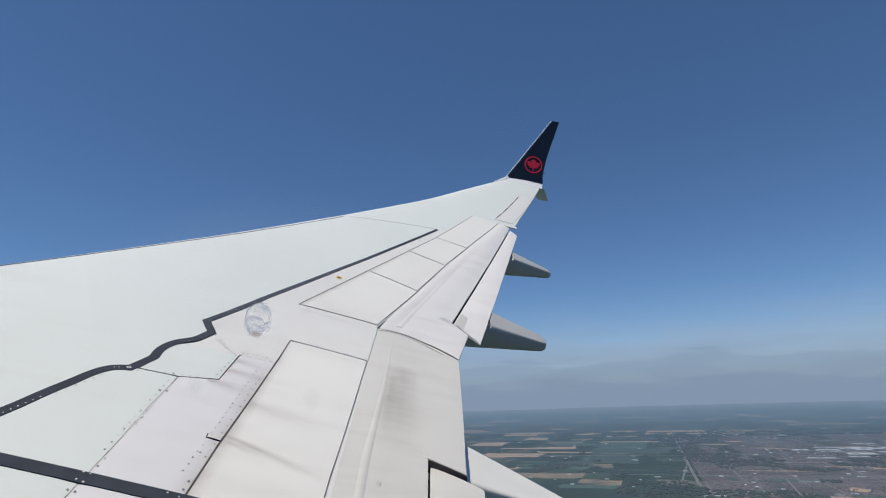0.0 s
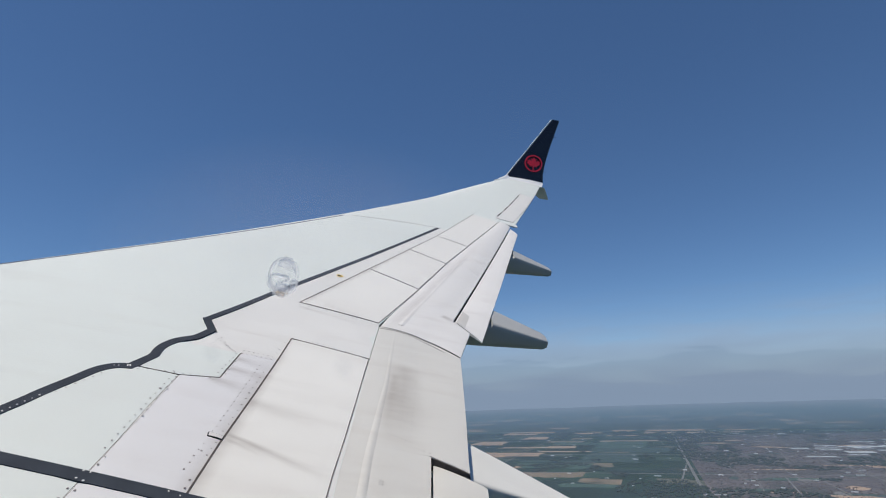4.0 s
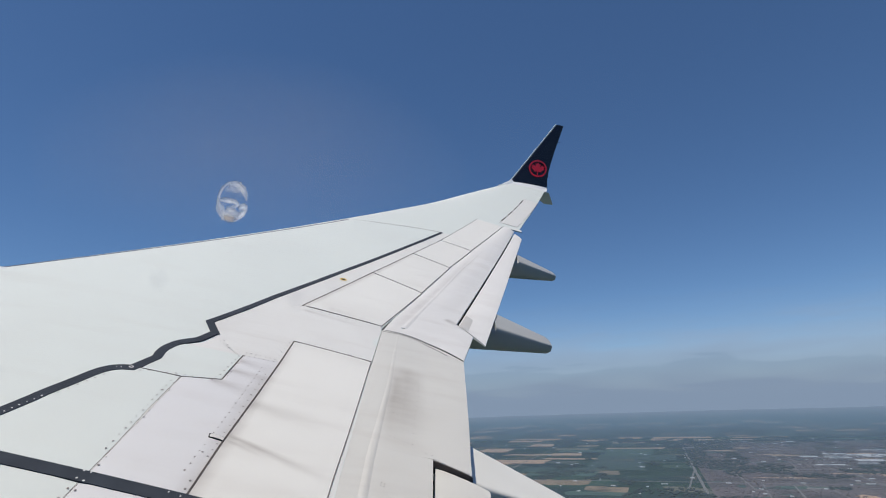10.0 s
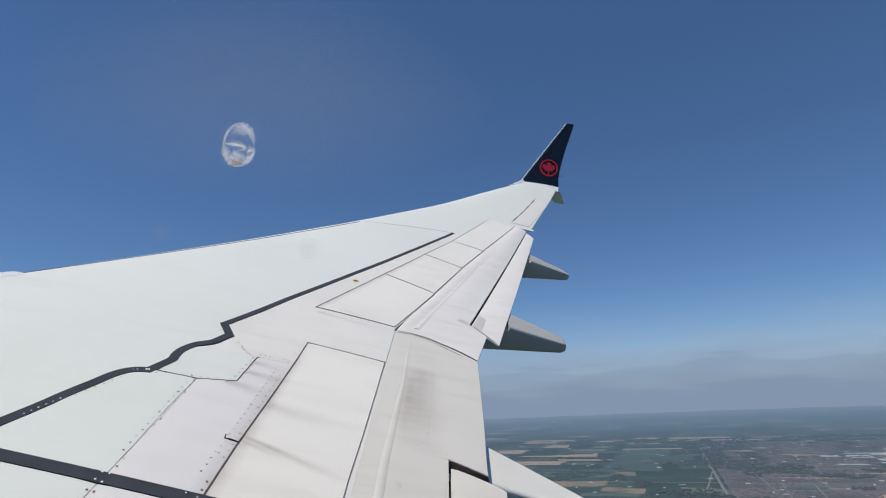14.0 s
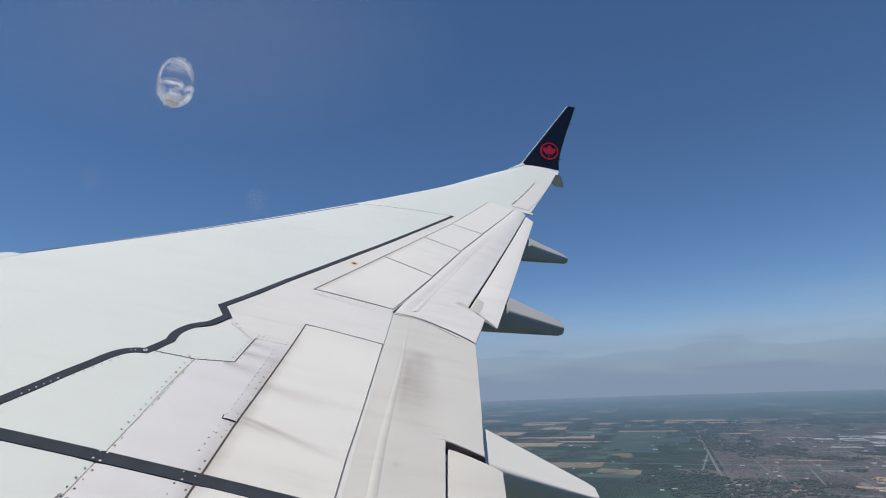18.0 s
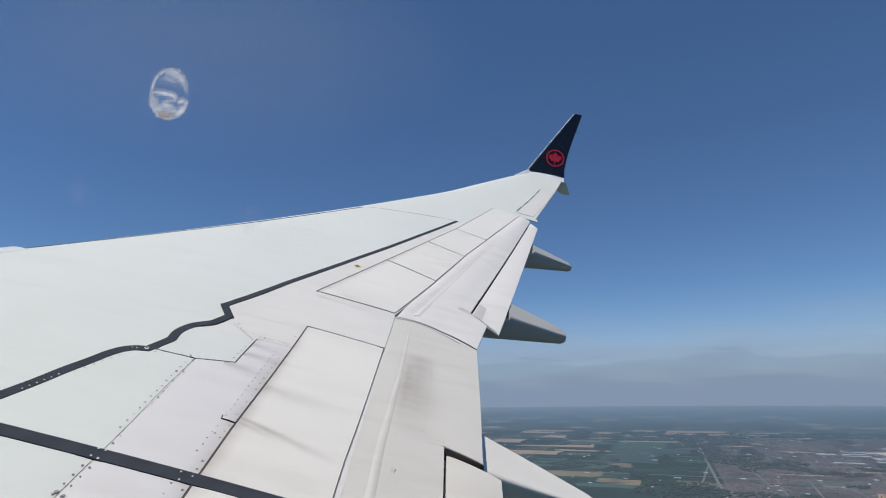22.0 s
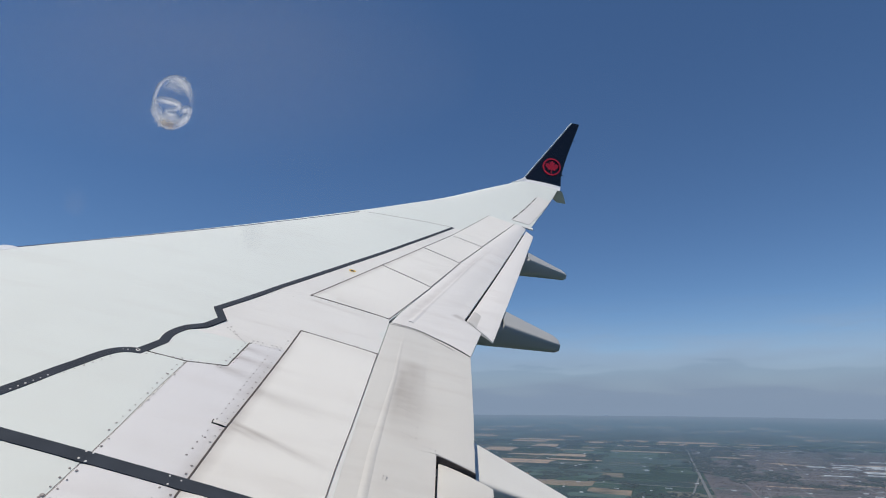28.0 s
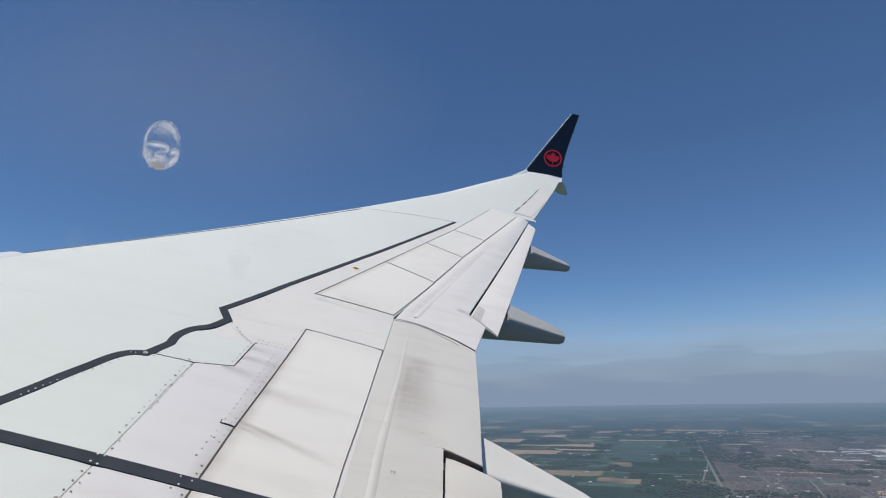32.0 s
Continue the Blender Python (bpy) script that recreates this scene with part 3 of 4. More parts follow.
WL = []          # winglet sections: leading x, trailing x, y, z, cant
for i in range(9):
    s = i / 8
    WL.append((9.26 + 1.28 * s, 10.40 + 0.38 * s - 0.085 * math.sin(math.pi * s ** 0.6), 17.06 + 0.69 * s, 2.66 + 1.98 * s, 38 + 38 * min(1, s * 5), 0.08))
loft("wing_tip", [(lead(16.45), trail(16.45), 16.45, top(9.9, 16.45) - 0.03, 8, 0.09), (8.98, 10.30, 16.70, 2.495, 13, 0.085),
                  (9.12, 10.36, 16.90, 2.56, 26, 0.08), (9.26, 10.40, 17.06, 2.66, 38, 0.08)], WHITE, wing, "white blended wing tip")
winglet = loft("winglet", WL, NAVY, wing, "glossy black upper winglet")
loft("winglet_leading_edge", [(8.95, 9.02, 16.70, 2.50, 13, 0.5), (9.09, 9.16, 16.90, 2.57, 26, 0.5)] + [(x0 - 0.024, x0 + 0.032, y, z, c, 0.5) for x0, x1, y, z, c, t in WL], WHITE, winglet, "white leading edge strip", 8)
# small fillet, kept white to paint the sun's highlight at the root
loft("root_fillet_highlight", [(8.93, 9.04, 16.66, 2.50, 12, 0.45), (9.06, 9.26, 16.88, 2.585, 24, 0.42), (9.20, 9.40, 17.02, 2.665, 36, 0.38), (9.30, 9.37, 17.08, 2.74, 60, 0.4)], WHITE, winglet, "white fillet at the winglet's foot, standing in for a sun highlight", 8)
loft("lower_winglet", [(9.80, 10.45, 17.0, 2.52, -55, 0.06), (10.12, 10.58, 17.15, 2.36, -60, 0.06), (10.42, 10.70, 17.30, 2.20, -60, 0.06)], PANEL, wing, "grey lower winglet fin")

# emblem: a plain red ring with a leaf shape, on the winglet's inner face
s0 = 0.255
EM = Matrix.Translation((10.065, 17.06 + 0.69 * s0 - 0.047, 2.685 + 1.98 * s0)) @ Euler((radians(72), 0, 0)).to_matrix().to_4x4()


def flat(name, outline, inner, z0, z1, mat, label=""):
    n = len(outline)
    verts = [EM @ Vector((x, y, z1)) for x, y in outline]
    if inner:
        verts += [EM @ Vector((x, y, z1)) for x, y in inner]
        faces = [(i, (i + 1) % n, n + (i + 1) % n, n + i) for i in range(n)]
        verts += [EM @ Vector((x, y, z0)) for x, y in outline]
        faces += [(i, 2 * n + i, 2 * n + (i + 1) % n, (i + 1) % n) for i in range(n)]
    else:
        verts += [EM @ Vector((x, y, z0)) for x, y in outline]
        verts.append(EM @ Vector((0, 0, z1)))
        faces = [(i, (i + 1) % n, 2 * n) for i in range(n)] + [(i, n + i, n + (i + 1) % n, (i + 1) % n) for i in range(n)]
    return part(name, verts, faces, mat, winglet, label)


circ = [(math.cos(2 * math.pi * i / 40), math.sin(2 * math.pi * i / 40)) for i in range(40)]
flat("emblem_ring", [(0.272 * x, 0.268 * y) for x, y in circ], [(0.226 * x, 0.222 * y) for x, y in circ], 0.0, 0.006, RED, "red painted ring emblem")
half = [(0, .19), (.038, .125), (.075, .145), (.055, .045), (.12, .105), (.137, .075), (.185, .085), (.16, .02), (.18, 0), (.095, -.075), (.105, -.105), (.014, -.09)]
half = [(x * 1.1, y * 1.05) for x, y in half]
leaf = half + [(.014, -.21), (-.014, -.21)] + [(-x, y) for x, y in reversed(half[1:])]
flat("emblem_leaf", leaf, None, 0.0, 0.006, RED, "red painted leaf emblem")
for f in (0.16, 0.72):
    x1, y1, z1 = 10.395 + 0.38 * f - 0.085 * math.sin(math.pi * f ** 0.6), 17.06 + 0.69 * f, 2.66 + 1.98 * f
    part("static_wick", [(x1, y1 - .01, z1), (x1, y1 + .01, z1), (x1 + .11, y1, z1 + .01), (x1, y1, z1 + .03)], [(0, 1, 2), (1, 3, 2), (3, 0, 2), (0, 3, 1)], NAVY, winglet)


# flap track fairings
def fairing(y, nose, tail, zt, zb, w, label, mat, gap=False):
    """A canoe-shaped body from nose x to tail x; zt, zb: its top and bottom at the flap's edge and at the tail's end."""
    (xa, za), (xb, zc) = zt
    (xd, zd), (xe, ze) = zb
    verts, faces = [], []
    ring_pts = [(1, .50), (.985, .76), (.93, .91), (.84, .975), (.72, 1.0), (0, .80), (-.80, .59), (-.92, .555), (-.98, .47), (-1, .35), (-.99, .18),
                (-.965, -.05), (-.90, -.38), (-.82, -.64), (-.66, -.85), (-.42, -.97), (0, -1), (.42, -.97), (.66, -.85), (.82, -.62), (.92, -.3), (.985, .1)]
    lap = 0.045 if gap else 0.012
    xs = [nose + (xa - lap - nose) * k / 36 for k in range(37)] + [xa + (tail - xa) * k / 24 for k in range(25)]
    N, K = len(xs) - 1, len(ring_pts)
    for i in range(N + 1):
        x = xs[i]
        s = (x - nose) / (tail - nose)
        zu = za + (zc - za) * (x - xa) / (xb - xa)
        zl = zd + (ze - zd) * (x - xd) / (xe - xd) if x > xd else zd + 0.10 * (xd - x) ** 1.5
        if x < xa:
            zu = min(zu, max(top(x, y) - 0.13, top(x, y) - 0.03 - 0.3 * (xa - x)))
        zl = min(zl, zu - 0.05)
        grow_in = min(1, math.sqrt(max(0.02, s / 0.35)))
        half_w = w * grow_in * (1 - 0.60 * max(0, (x - xa + 0.2) / (xb - xa + 0.2)) ** 1.3)
        shrink = 1.0 if i < N else 0.72
        cz, hz = (zu + zl) / 2, (zu - zl) / 2 * grow_in * shrink
        for px, pz in ring_pts:
            verts.append((x + (0.02 if i == N else 0), y + px * half_w * shrink, cz + pz * hz))
    for i in range(N):
        for k in range(K):
            n = (k + 1) % K
            faces.append((i * K + k, i * K + n, (i + 1) * K + n, (i + 1) * K + k))
    faces.append(tuple(reversed(range(K))))
    faces.append(tuple(range(N * K, (N + 1) * K)))
    if not gap:
        return part("flap_track_fairing", verts, faces, mat, wing, label, 40)
    body = part("flap_track_fairing", verts, faces[:36 * K] + faces[36 * K + 11:], mat, wing, label, 40)
    # dark strip: gap at the flap, with the flap's cast shadow painted in
    part("flap_shadow_strip", verts[36 * K:38 * K], [tuple(k - 36 * K for k in f) for f in faces[36 * K:36 * K + 11]], SEAL_AND_SHADE, body, "dark strip painting the gap and the flap's shadow on the fairing", 28)
    return body


fairing(7.0, 5.2, 8.17, ((7.566, 0.524), (8.184, 0.336)), ((7.374, 0.168), (8.168, 0.203)), 0.25, "grey canoe-shaped flap track fairing", FAIR)
fairing(10.0, 6.4, 8.97, ((8.334, 0.998), (8.986, 0.784)), ((8.249, 0.613), (8.962, 0.654)), 0.25, "grey canoe-shaped flap track fairing", FAIR)
fairing(4.6, 4.6, 7.80, ((7.118, 0.130), (7.722, -0.085)), ((7.157, -0.17), (7.75, -0.17)), 0.20, "white canoe-shaped flap track fairing", FAIR_WHITE, True)


# ---- engine ahead of the wing ----
engine = thing("engine", "white jet engine nacelle hung under the wing", "engine", AIRCRAFT)


def nacelle(name, prof, mat, label=""):
    K = 40
    verts, faces = [], []
    for x, r in prof:
        for k in range(K):
            a = 2 * math.pi * k / K
            verts.append((x, 4.83 + r * math.cos(a), -0.72 + r * math.sin(a)))
    for i in range(len(prof) - 1):
        for k in range(K):
            n = (k + 1) % K
            faces.append((i * K + k, i * K + n, (i + 1) * K + n, (i + 1) * K + k))
    return part(name, verts, faces, mat, engine, label)


nacelle("cowl", [(-1.5, 0.86), (-1.62, 0.95), (-1.5, 1.06), (-1.0, 1.20), (-0.2, 1.27), (0.8, 1.24), (1.9, 1.08), (2.4, 0.95), (2.38, 0.90)], WHITE, "white engine cowl")
nacelle("intake_lip", [(-1.2, 0.80), (-1.6, 0.88), (-1.63, 0.95), (-1.55, 1.03)], METAL, "polished intake lip")
nacelle("core", [(1.2, 0.7), (2.6, 0.55), (3.3, 0.40), (3.3, 0.30), (3.9, 0.02)], RIVET)
part("pylon", [(x, 4.83 + s * w, z) for x, z, w in ((0.2, 0.50, .05), (1.5, 0.62, .16), (3.2, 0.55, .18), (4.0, 0.2, .1), (3.2, -0.1, .15), (1.0, 0.3, .12)) for s in (-1, 1)],
     [(0, 2, 4, 6, 8, 10), (1, 11, 9, 7, 5, 3)] + [(2 * i, 2 * i + 1, (2 * i + 3) % 12, (2 * i + 2) % 12) for i in range(6)], WHITE, engine)

# ---- fuselage side with the cabin window ----
fuselage = thing("fuselage", "airliner fuselage side with a cabin window, unseen hull darkened to cut bounced light", "fuselage", AIRCRAFT)
FZ = 1.50          # height of the fuselage's axis
WX0, WX1, WZ0, WZ1 = 6.37, 6.92, FZ - 0.19, FZ + 0.17


def shell(name, rad, mat, flip):
    xs = [-3.0, -1.0, 1.0, 3.0, 4.0, 5.0, 6.0, WX0, WX1, 7.2, 8.0, 9.0, 10.0, 12.0, 14.0]
    ang = [math.asin((z - FZ) / 1.9) for z in (WZ0, WZ1)]
    angs = sorted(ang + [radians(d) for d in range(-170, 181, 10) if abs(d) > 6])
    verts = [(x, rad * math.cos(t), FZ + rad * math.sin(t)) for x in xs for t in angs]
    k = len(angs)
    hole = angs.index(ang[0])
    faces = []
    for i in range(len(xs) - 1):
        for j in range(k):
            if xs[i] == WX0 and j == hole:
                continue
            q = (i * k + j, i * k + (j + 1) % k, (i + 1) * k + (j + 1) % k, (i + 1) * k + j)
            faces.append(q if flip else tuple(reversed(q)))
    if flip:
        faces.append(tuple(range(k)))
        faces.append(tuple(range((len(xs) - 1) * k, len(xs) * k)))
    return part(name, verts, faces, mat, fuselage)


shell("outer_skin", 1.90, HULL, False)
shell("inner_lining", 1.885, CABIN, True)


def rounded(x0, x1, z0, z1, r, n=8):
    pts = []
    for cx, cz, a0 in ((x1 - r, z1 - r, 0), (x0 + r, z1 - r, 90), (x0 + r, z0 + r, 180), (x1 - r, z0 + r, 270)):
        pts += [(cx + r * math.cos(radians(a0 + 90 * i / n)), cz + r * math.sin(radians(a0 + 90 * i / n))) for i in range(n + 1)]
    return pts


rim = [rounded(WX0 - d, WX1 + d, WZ0 - d, WZ1 + d, 0.09 + d) for d in (0.0, 0.012, 0.07)]
n = len(rim[0])
verts = [(x, yy, z) for loop, yy in zip((rim[0], rim[0], rim[1], rim[2]), (1.895, 1.878, 1.872, 1.868)) for x, z in loop]
window = part("window_rim", verts, [(i * n + j, i * n + (j + 1) % n, (i + 1) * n + (j + 1) % n, (i + 1) * n + j) for i in range(3) for j in range(n)], TRIM, fuselage, "dark grey window rim")

m, nt, b = nodes_of("clear_acrylic_pane")
clear, gloss, mixer = nt.nodes.new("ShaderNodeBsdfTransparent"), nt.nodes.new("ShaderNodeBsdfGlossy"), nt.nodes.new("ShaderNodeMixShader")
clear.inputs[0].default_value = (0.97, 0.98, 0.985, 1)
gloss.inputs["Roughness"].default_value = 0.02
mixer.inputs[0].default_value = 0.03
nt.links.new(clear.outputs[0], mixer.inputs[1])
nt.links.new(gloss.outputs[0], mixer.inputs[2])
nt.links.new(mixer.outputs[0], nt.nodes["Material Output"].inputs[0])
PANE = m
pane_loop = rounded(WX0 - 0.004, WX1 + 0.004, WZ0 - 0.004, WZ1 + 0.004, 0.094)
pane = part("window_pane", [(x, 1.884, z) for x, z in pane_loop], [tuple(range(len(pane_loop)))], PANE, window, "clear acrylic window pane")
pane.visible_shadow = False

def deposit(name, col, through_it, clear_part):
    """A thin dried deposit: scatters the light that falls on it from both sides, and lets part of the view through."""
    m, nt, b = nodes_of(name)
    dif, trl, tra, mx, mx2 = (nt.nodes.new(k) for k in ("ShaderNodeBsdfDiffuse", "ShaderNodeBsdfTranslucent", "ShaderNodeBsdfTransparent", "ShaderNodeMixShader", "ShaderNodeMixShader"))
    dif.inputs[0].default_value = trl.inputs[0].default_value = (*col, 1)
    mx.inputs[0].default_value = through_it
    patchy = ramp(nt, noise_of(nt, coords(nt), 700.0, 3.0), [(0.22, (0.65,) * 3), (0.60, (1.0,) * 3)])
    at = nt.nodes.new("ShaderNodeAttribute")
    at.attribute_name = "soft"
    solid = maths(nt, 'MULTIPLY', maths(nt, 'MULTIPLY', at.outputs["Fac"], patchy), 1 - clear_part)
    patchy = maths(nt, 'SUBTRACT', 1.0, solid)
    nt.links.new(dif.outputs[0], mx.inputs[1])
    nt.links.new(trl.outputs[0], mx.inputs[2])
    nt.links.new(patchy, mx2.inputs[0])
    nt.links.new(mx.outputs[0], mx2.inputs[1])
    nt.links.new(tra.outputs[0], mx2.inputs[2])
    nt.links.new(mx2.outputs[0], nt.nodes["Material Output"].inputs[0])
    return m


LIME = deposit("white_lime_deposit", (0.98, 0.98, 0.98), 0.95, 0.0)
FILM = deposit("faint_water_film", (0.95, 0.95, 0.96), 0.92, 0.83)
VEIL = deposit("pale_water_veil", (0.95, 0.95, 0.96), 0.88, 0.30)
# film of the smudges, and of the veil that paints window glare
GLARE_SMUDGE = deposit("pane_glare_and_smudge_film", (0.92, 0.92, 0.97), 0.90, 0.895)
SILT = deposit("tan_silt", (0.66, 0.49, 0.33), 0.7, 0.05)
mark = thing("water_mark", "oval dried water mark with a white rim on the window pane", "water mark", AIRCRAFT)


def smear(name, pts, mat, lift):
    """A soft band along points of x, z and half width, bulging a little off the pane."""
    verts, faces = [], []
    for i, (x, z, w) in enumerate(pts):
        a, c = pts[max(0, i - 1)], pts[min(len(pts) - 1, i + 1)]
        d = Vector((c[0] - a[0], c[1] - a[1])).normalized()
        nx, nz = -d.y * w, d.x * w
        verts += [(MX + (x + s * nx) * 0.00118, 1.8795 - lift - 0.0002 * (1.6 - abs(s)), MZ + (z + s * nz) * 0.00118) for s in (-1.6, -0.8, 0, 0.8, 1.6)]
    for i in range(len(pts) - 1):
        faces += [(5 * i + j, 5 * i + j + 1, 5 * i + j + 6, 5 * i + j + 5) for j in range(4)]
    ob = part(name, verts, faces, mat, mark)
    at = ob.data.attributes.new("soft", 'FLOAT', 'POINT')
    n = len(pts)
    at.data.foreach_set("value", [w * min(1, 2.5 * min(i, n - 1 - i) / n + 0.1) for i in range(n) for w in (0.0, 0.65, 1.0, 0.65, 0.0)])
    return ob


MX, MZ = 6.5456, 1.4757


def arc(a0, a1, rx, rz, w0, w1, n=16, lump=0.15):
    r = random.Random(int(a0 + 1000))
    out = []
    for i in range(n + 1):
        s = i / n
        t = radians(a0 + (a1 - a0) * s)
        w = (w0 + (w1 - w0) * s) * (0.35 + 0.65 * math.sin(math.pi * min(max(s, 0.08), 0.92))) * r.uniform(1 - lump, 1 + lump)
        out.append((rx * math.cos(t), rz * math.sin(t), w))
    return out


smear("lower_rim", arc(172, 300, 3.5, 4.4, 0.9, 1.0, 20, 0.2), LIME, 0.0001)
smear("lower_rim", arc(285, 350, 3.4, 4.3, 0.9, 0.6, 12, 0.2), LIME, 0.00015)
smear("lower_pool", [(-2.5, -2.5, 0.5), (-1.4, -3.1, 0.9), (0.1, -3.2, 1.0), (1.3, -3.1, 0.9), (2.5, -2.5, 0.5)], LIME, 0.0003)
smear("silt_spot", [(-2.3, -3.9, 0.4), (-1.0, -4.4, 0.8), (0.4, -4.5, 0.8), (1.9, -3.9, 0.4)], SILT, 0.0006)
smear("inner_curl", curved([(-3.6, -0.3, 0.5), (-2.6, 0.1, 0.6), (-1.0, 0.15, 0.55), (0.5, 0.0, 0.5), (1.2, -0.6, 0.45), (0.6, -1.2, 0.4), (-0.9, -1.3, 0.45)], 3), LIME, 0.0002)
smear("inner_tail", curved([(-0.9, -1.3, 0.4), (-1.0, -2.0, 0.5), (0.2, -2.2, 0.55), (1.2, -1.8, 0.5)], 3), LIME, 0.00025)
smear("side_curl", curved([(2.0, -2.2, 0.4), (2.0, -1.4, 0.5), (2.9, -0.8, 0.6), (3.4, -1.4, 0.5), (3.2, -2.3, 0.5)], 3), LIME, 0.0004)
smear("water_film", [(0, 5.0, 1.0), (0, 3.6, 1.7), (0, 1.5, 2.2), (0, -1.0, 2.2), (0, -3.0, 1.7), (0, -4.4, 1.0)], FILM, 0.0007)
smear("upper_rim", arc(128, -2, 3.25, 4.5, 0.9, 0.7, 20, 0.25), LIME, 0.0001)
smear("upper_veil", [(-2.6, 2.6, 0.6), (-0.8, 3.4, 0.8), (0.8, 3.1, 0.9), (2.6, 2.0, 0.7)], VEIL, 0.0002)
smear("smudge", [(-18.6, -24.5, 0.8), (-17.2, -23.2, 2.0), (-15.6, -22.6, 2.2), (-14, -23.2, 0.8)], GLARE_SMUDGE, 0.0001)
smear("smudge", [(18.6, -26.5, 0.8), (18.9, -24.0, 1.6), (18.8, -21.8, 2.0), (18.2, -19.6, 0.7)], GLARE_SMUDGE, 0.0001)
smear("outline", arc(0, 360, 3.75, 5.0, 0.35, 0.35, 40, 0.1), VEIL, 0.00005)
# broad pale veil painted in for window glare, brightening the upper left
smear("glare_veil", curved([(-50, 4, 8), (-30, 8, 13), (-8, 12, 16), (16, 14, 16), (38, 15, 13), (58, 15, 5)], 4), GLARE_SMUDGE, 0.0009)

# ---- the land far below: a level sheet to the horizon ----
m, nt, b = nodes_of("patchwork_land")
v = coords(nt, (1, 1, 1), radians(22))
vor = nt.nodes.new("ShaderNodeTexVoronoi")
vor.distance, vor.inputs["Scale"].default_value, vor.inputs["Randomness"].default_value = 'CHEBYCHEV', 0.022, 0.55
nt.links.new(v, vor.inputs["Vector"])
sep = nt.nodes.new("ShaderNodeSeparateColor")
nt.links.new(vor.outputs["Color"], sep.inputs[0])
fields = ramp(nt, sep.outputs[0], [(0.0, (0.028, 0.059, 0.041)), (0.50, (0.040, 0.084, 0.055)), (0.70, (0.062, 0.121, 0.082)), (0.84, (0.155, 0.179, 0.146)), (0.92, (0.46, 0.345, 0.24)), (1.0, (0.047, 0.082, 0.063))])
woods = ramp(nt, noise_of(nt, v, 0.006, 6.0), [(0.47, (0, 0, 0)), (0.58, (1, 1, 1))])
c = mix(nt, 'MIX', woods, fields, (0.040, 0.072, 0.066))
c = mix(nt, 'MULTIPLY', 0.8, c, ramp(nt, noise_of(nt, v, 0.35, 5.0), [(0.3, (0.6, 0.6, 0.6)), (0.7, (1.25, 1.25, 1.25))]))
nt.links.new(c, b.inputs["Base Color"])
b.inputs["Roughness"].default_value = 0.95
b.inputs["Specular IOR Level"].default_value = 0.1
LAND = m

TAN = plain("ripe_grain_field", (0.62, 0.43, 0.29), 0.95, 0, 0.2, 0.08)
GREEN = plain("green_crop_field", (0.080, 0.145, 0.112), 0.95, 0, 0.25, 0.08)
DARKGREEN = plain("dark_crop_field", (0.058, 0.105, 0.090), 0.95, 0, 0.3, 0.10)
PAVED = plain("pale_concrete_road", (0.26, 0.25, 0.235), 0.9, 0, 0.2, 0.3)
m, nt, b = nodes_of("grey_brown_house_plots")
v = coords(nt, (1, 1, 1), radians(22))
blocks = ramp(nt, noise_of(nt, v, 0.012, 4.0), [(0.36, (0.115, 0.115, 0.108)), (0.50, (0.185, 0.160, 0.162)), (0.66, (0.235, 0.205, 0.20))])
plots = ramp(nt, noise_of(nt, coords(nt, (1.0, 0.45, 1.0), radians(22)), 0.30, 5.0, 0.7), [(0.30, (0.45, 0.47, 0.46)), (0.52, (1.0, 1.0, 1.0)), (0.72, (1.75, 1.7, 1.7))])
nt.links.new(mix(nt, 'MULTIPLY', 1.0, blocks, plots), b.inputs["Base Color"])
b.inputs["Roughness"].default_value, b.inputs["Specular IOR Level"].default_value = 0.95, 0.1
SUBURB = m
ROOFS = plain("brown_grey_shingle_roofs", (0.16, 0.125, 0.11), 0.9, 0, 0.5, 0.15)
WHITE_ROOF = plain("white_flat_roof", (0.84, 0.84, 0.82), 0.6, 0, 0.08, 0.2)
LEAVES = plain("dark_tree_leaves", (0.052, 0.076, 0.064), 0.9, 0, 0.4, 0.6)

K = 160
ground = part("ground", [(4350 * math.cos(2 * math.pi * k / K), 4350 * math.sin(2 * math.pi * k / K), 0) for k in range(K)], [tuple(range(K))], LAND)
tagged(ground, "flat patchwork of woods and farm fields reaching the horizon", "ground", kind="structure")

rng = random.Random(5)
AX = Vector((0.374, 0.927))           # the country roads run along this and across it
AY = Vector((0.927, -0.374))


def on_grid(u, w):
    return AX * u + AY * w


def slab(name, corners, h, mat, parent, z0=0.0):
    k = len(corners)
    verts = [(x, y, z0) for x, y in corners] + [(x, y, z0 + h) for x, y in corners]
    faces = [tuple(range(k, 2 * k))] + [(i, (i + 1) % k, k + (i + 1) % k, k + i) for i in range(k)]
    return part(name, verts, faces, mat, parent)


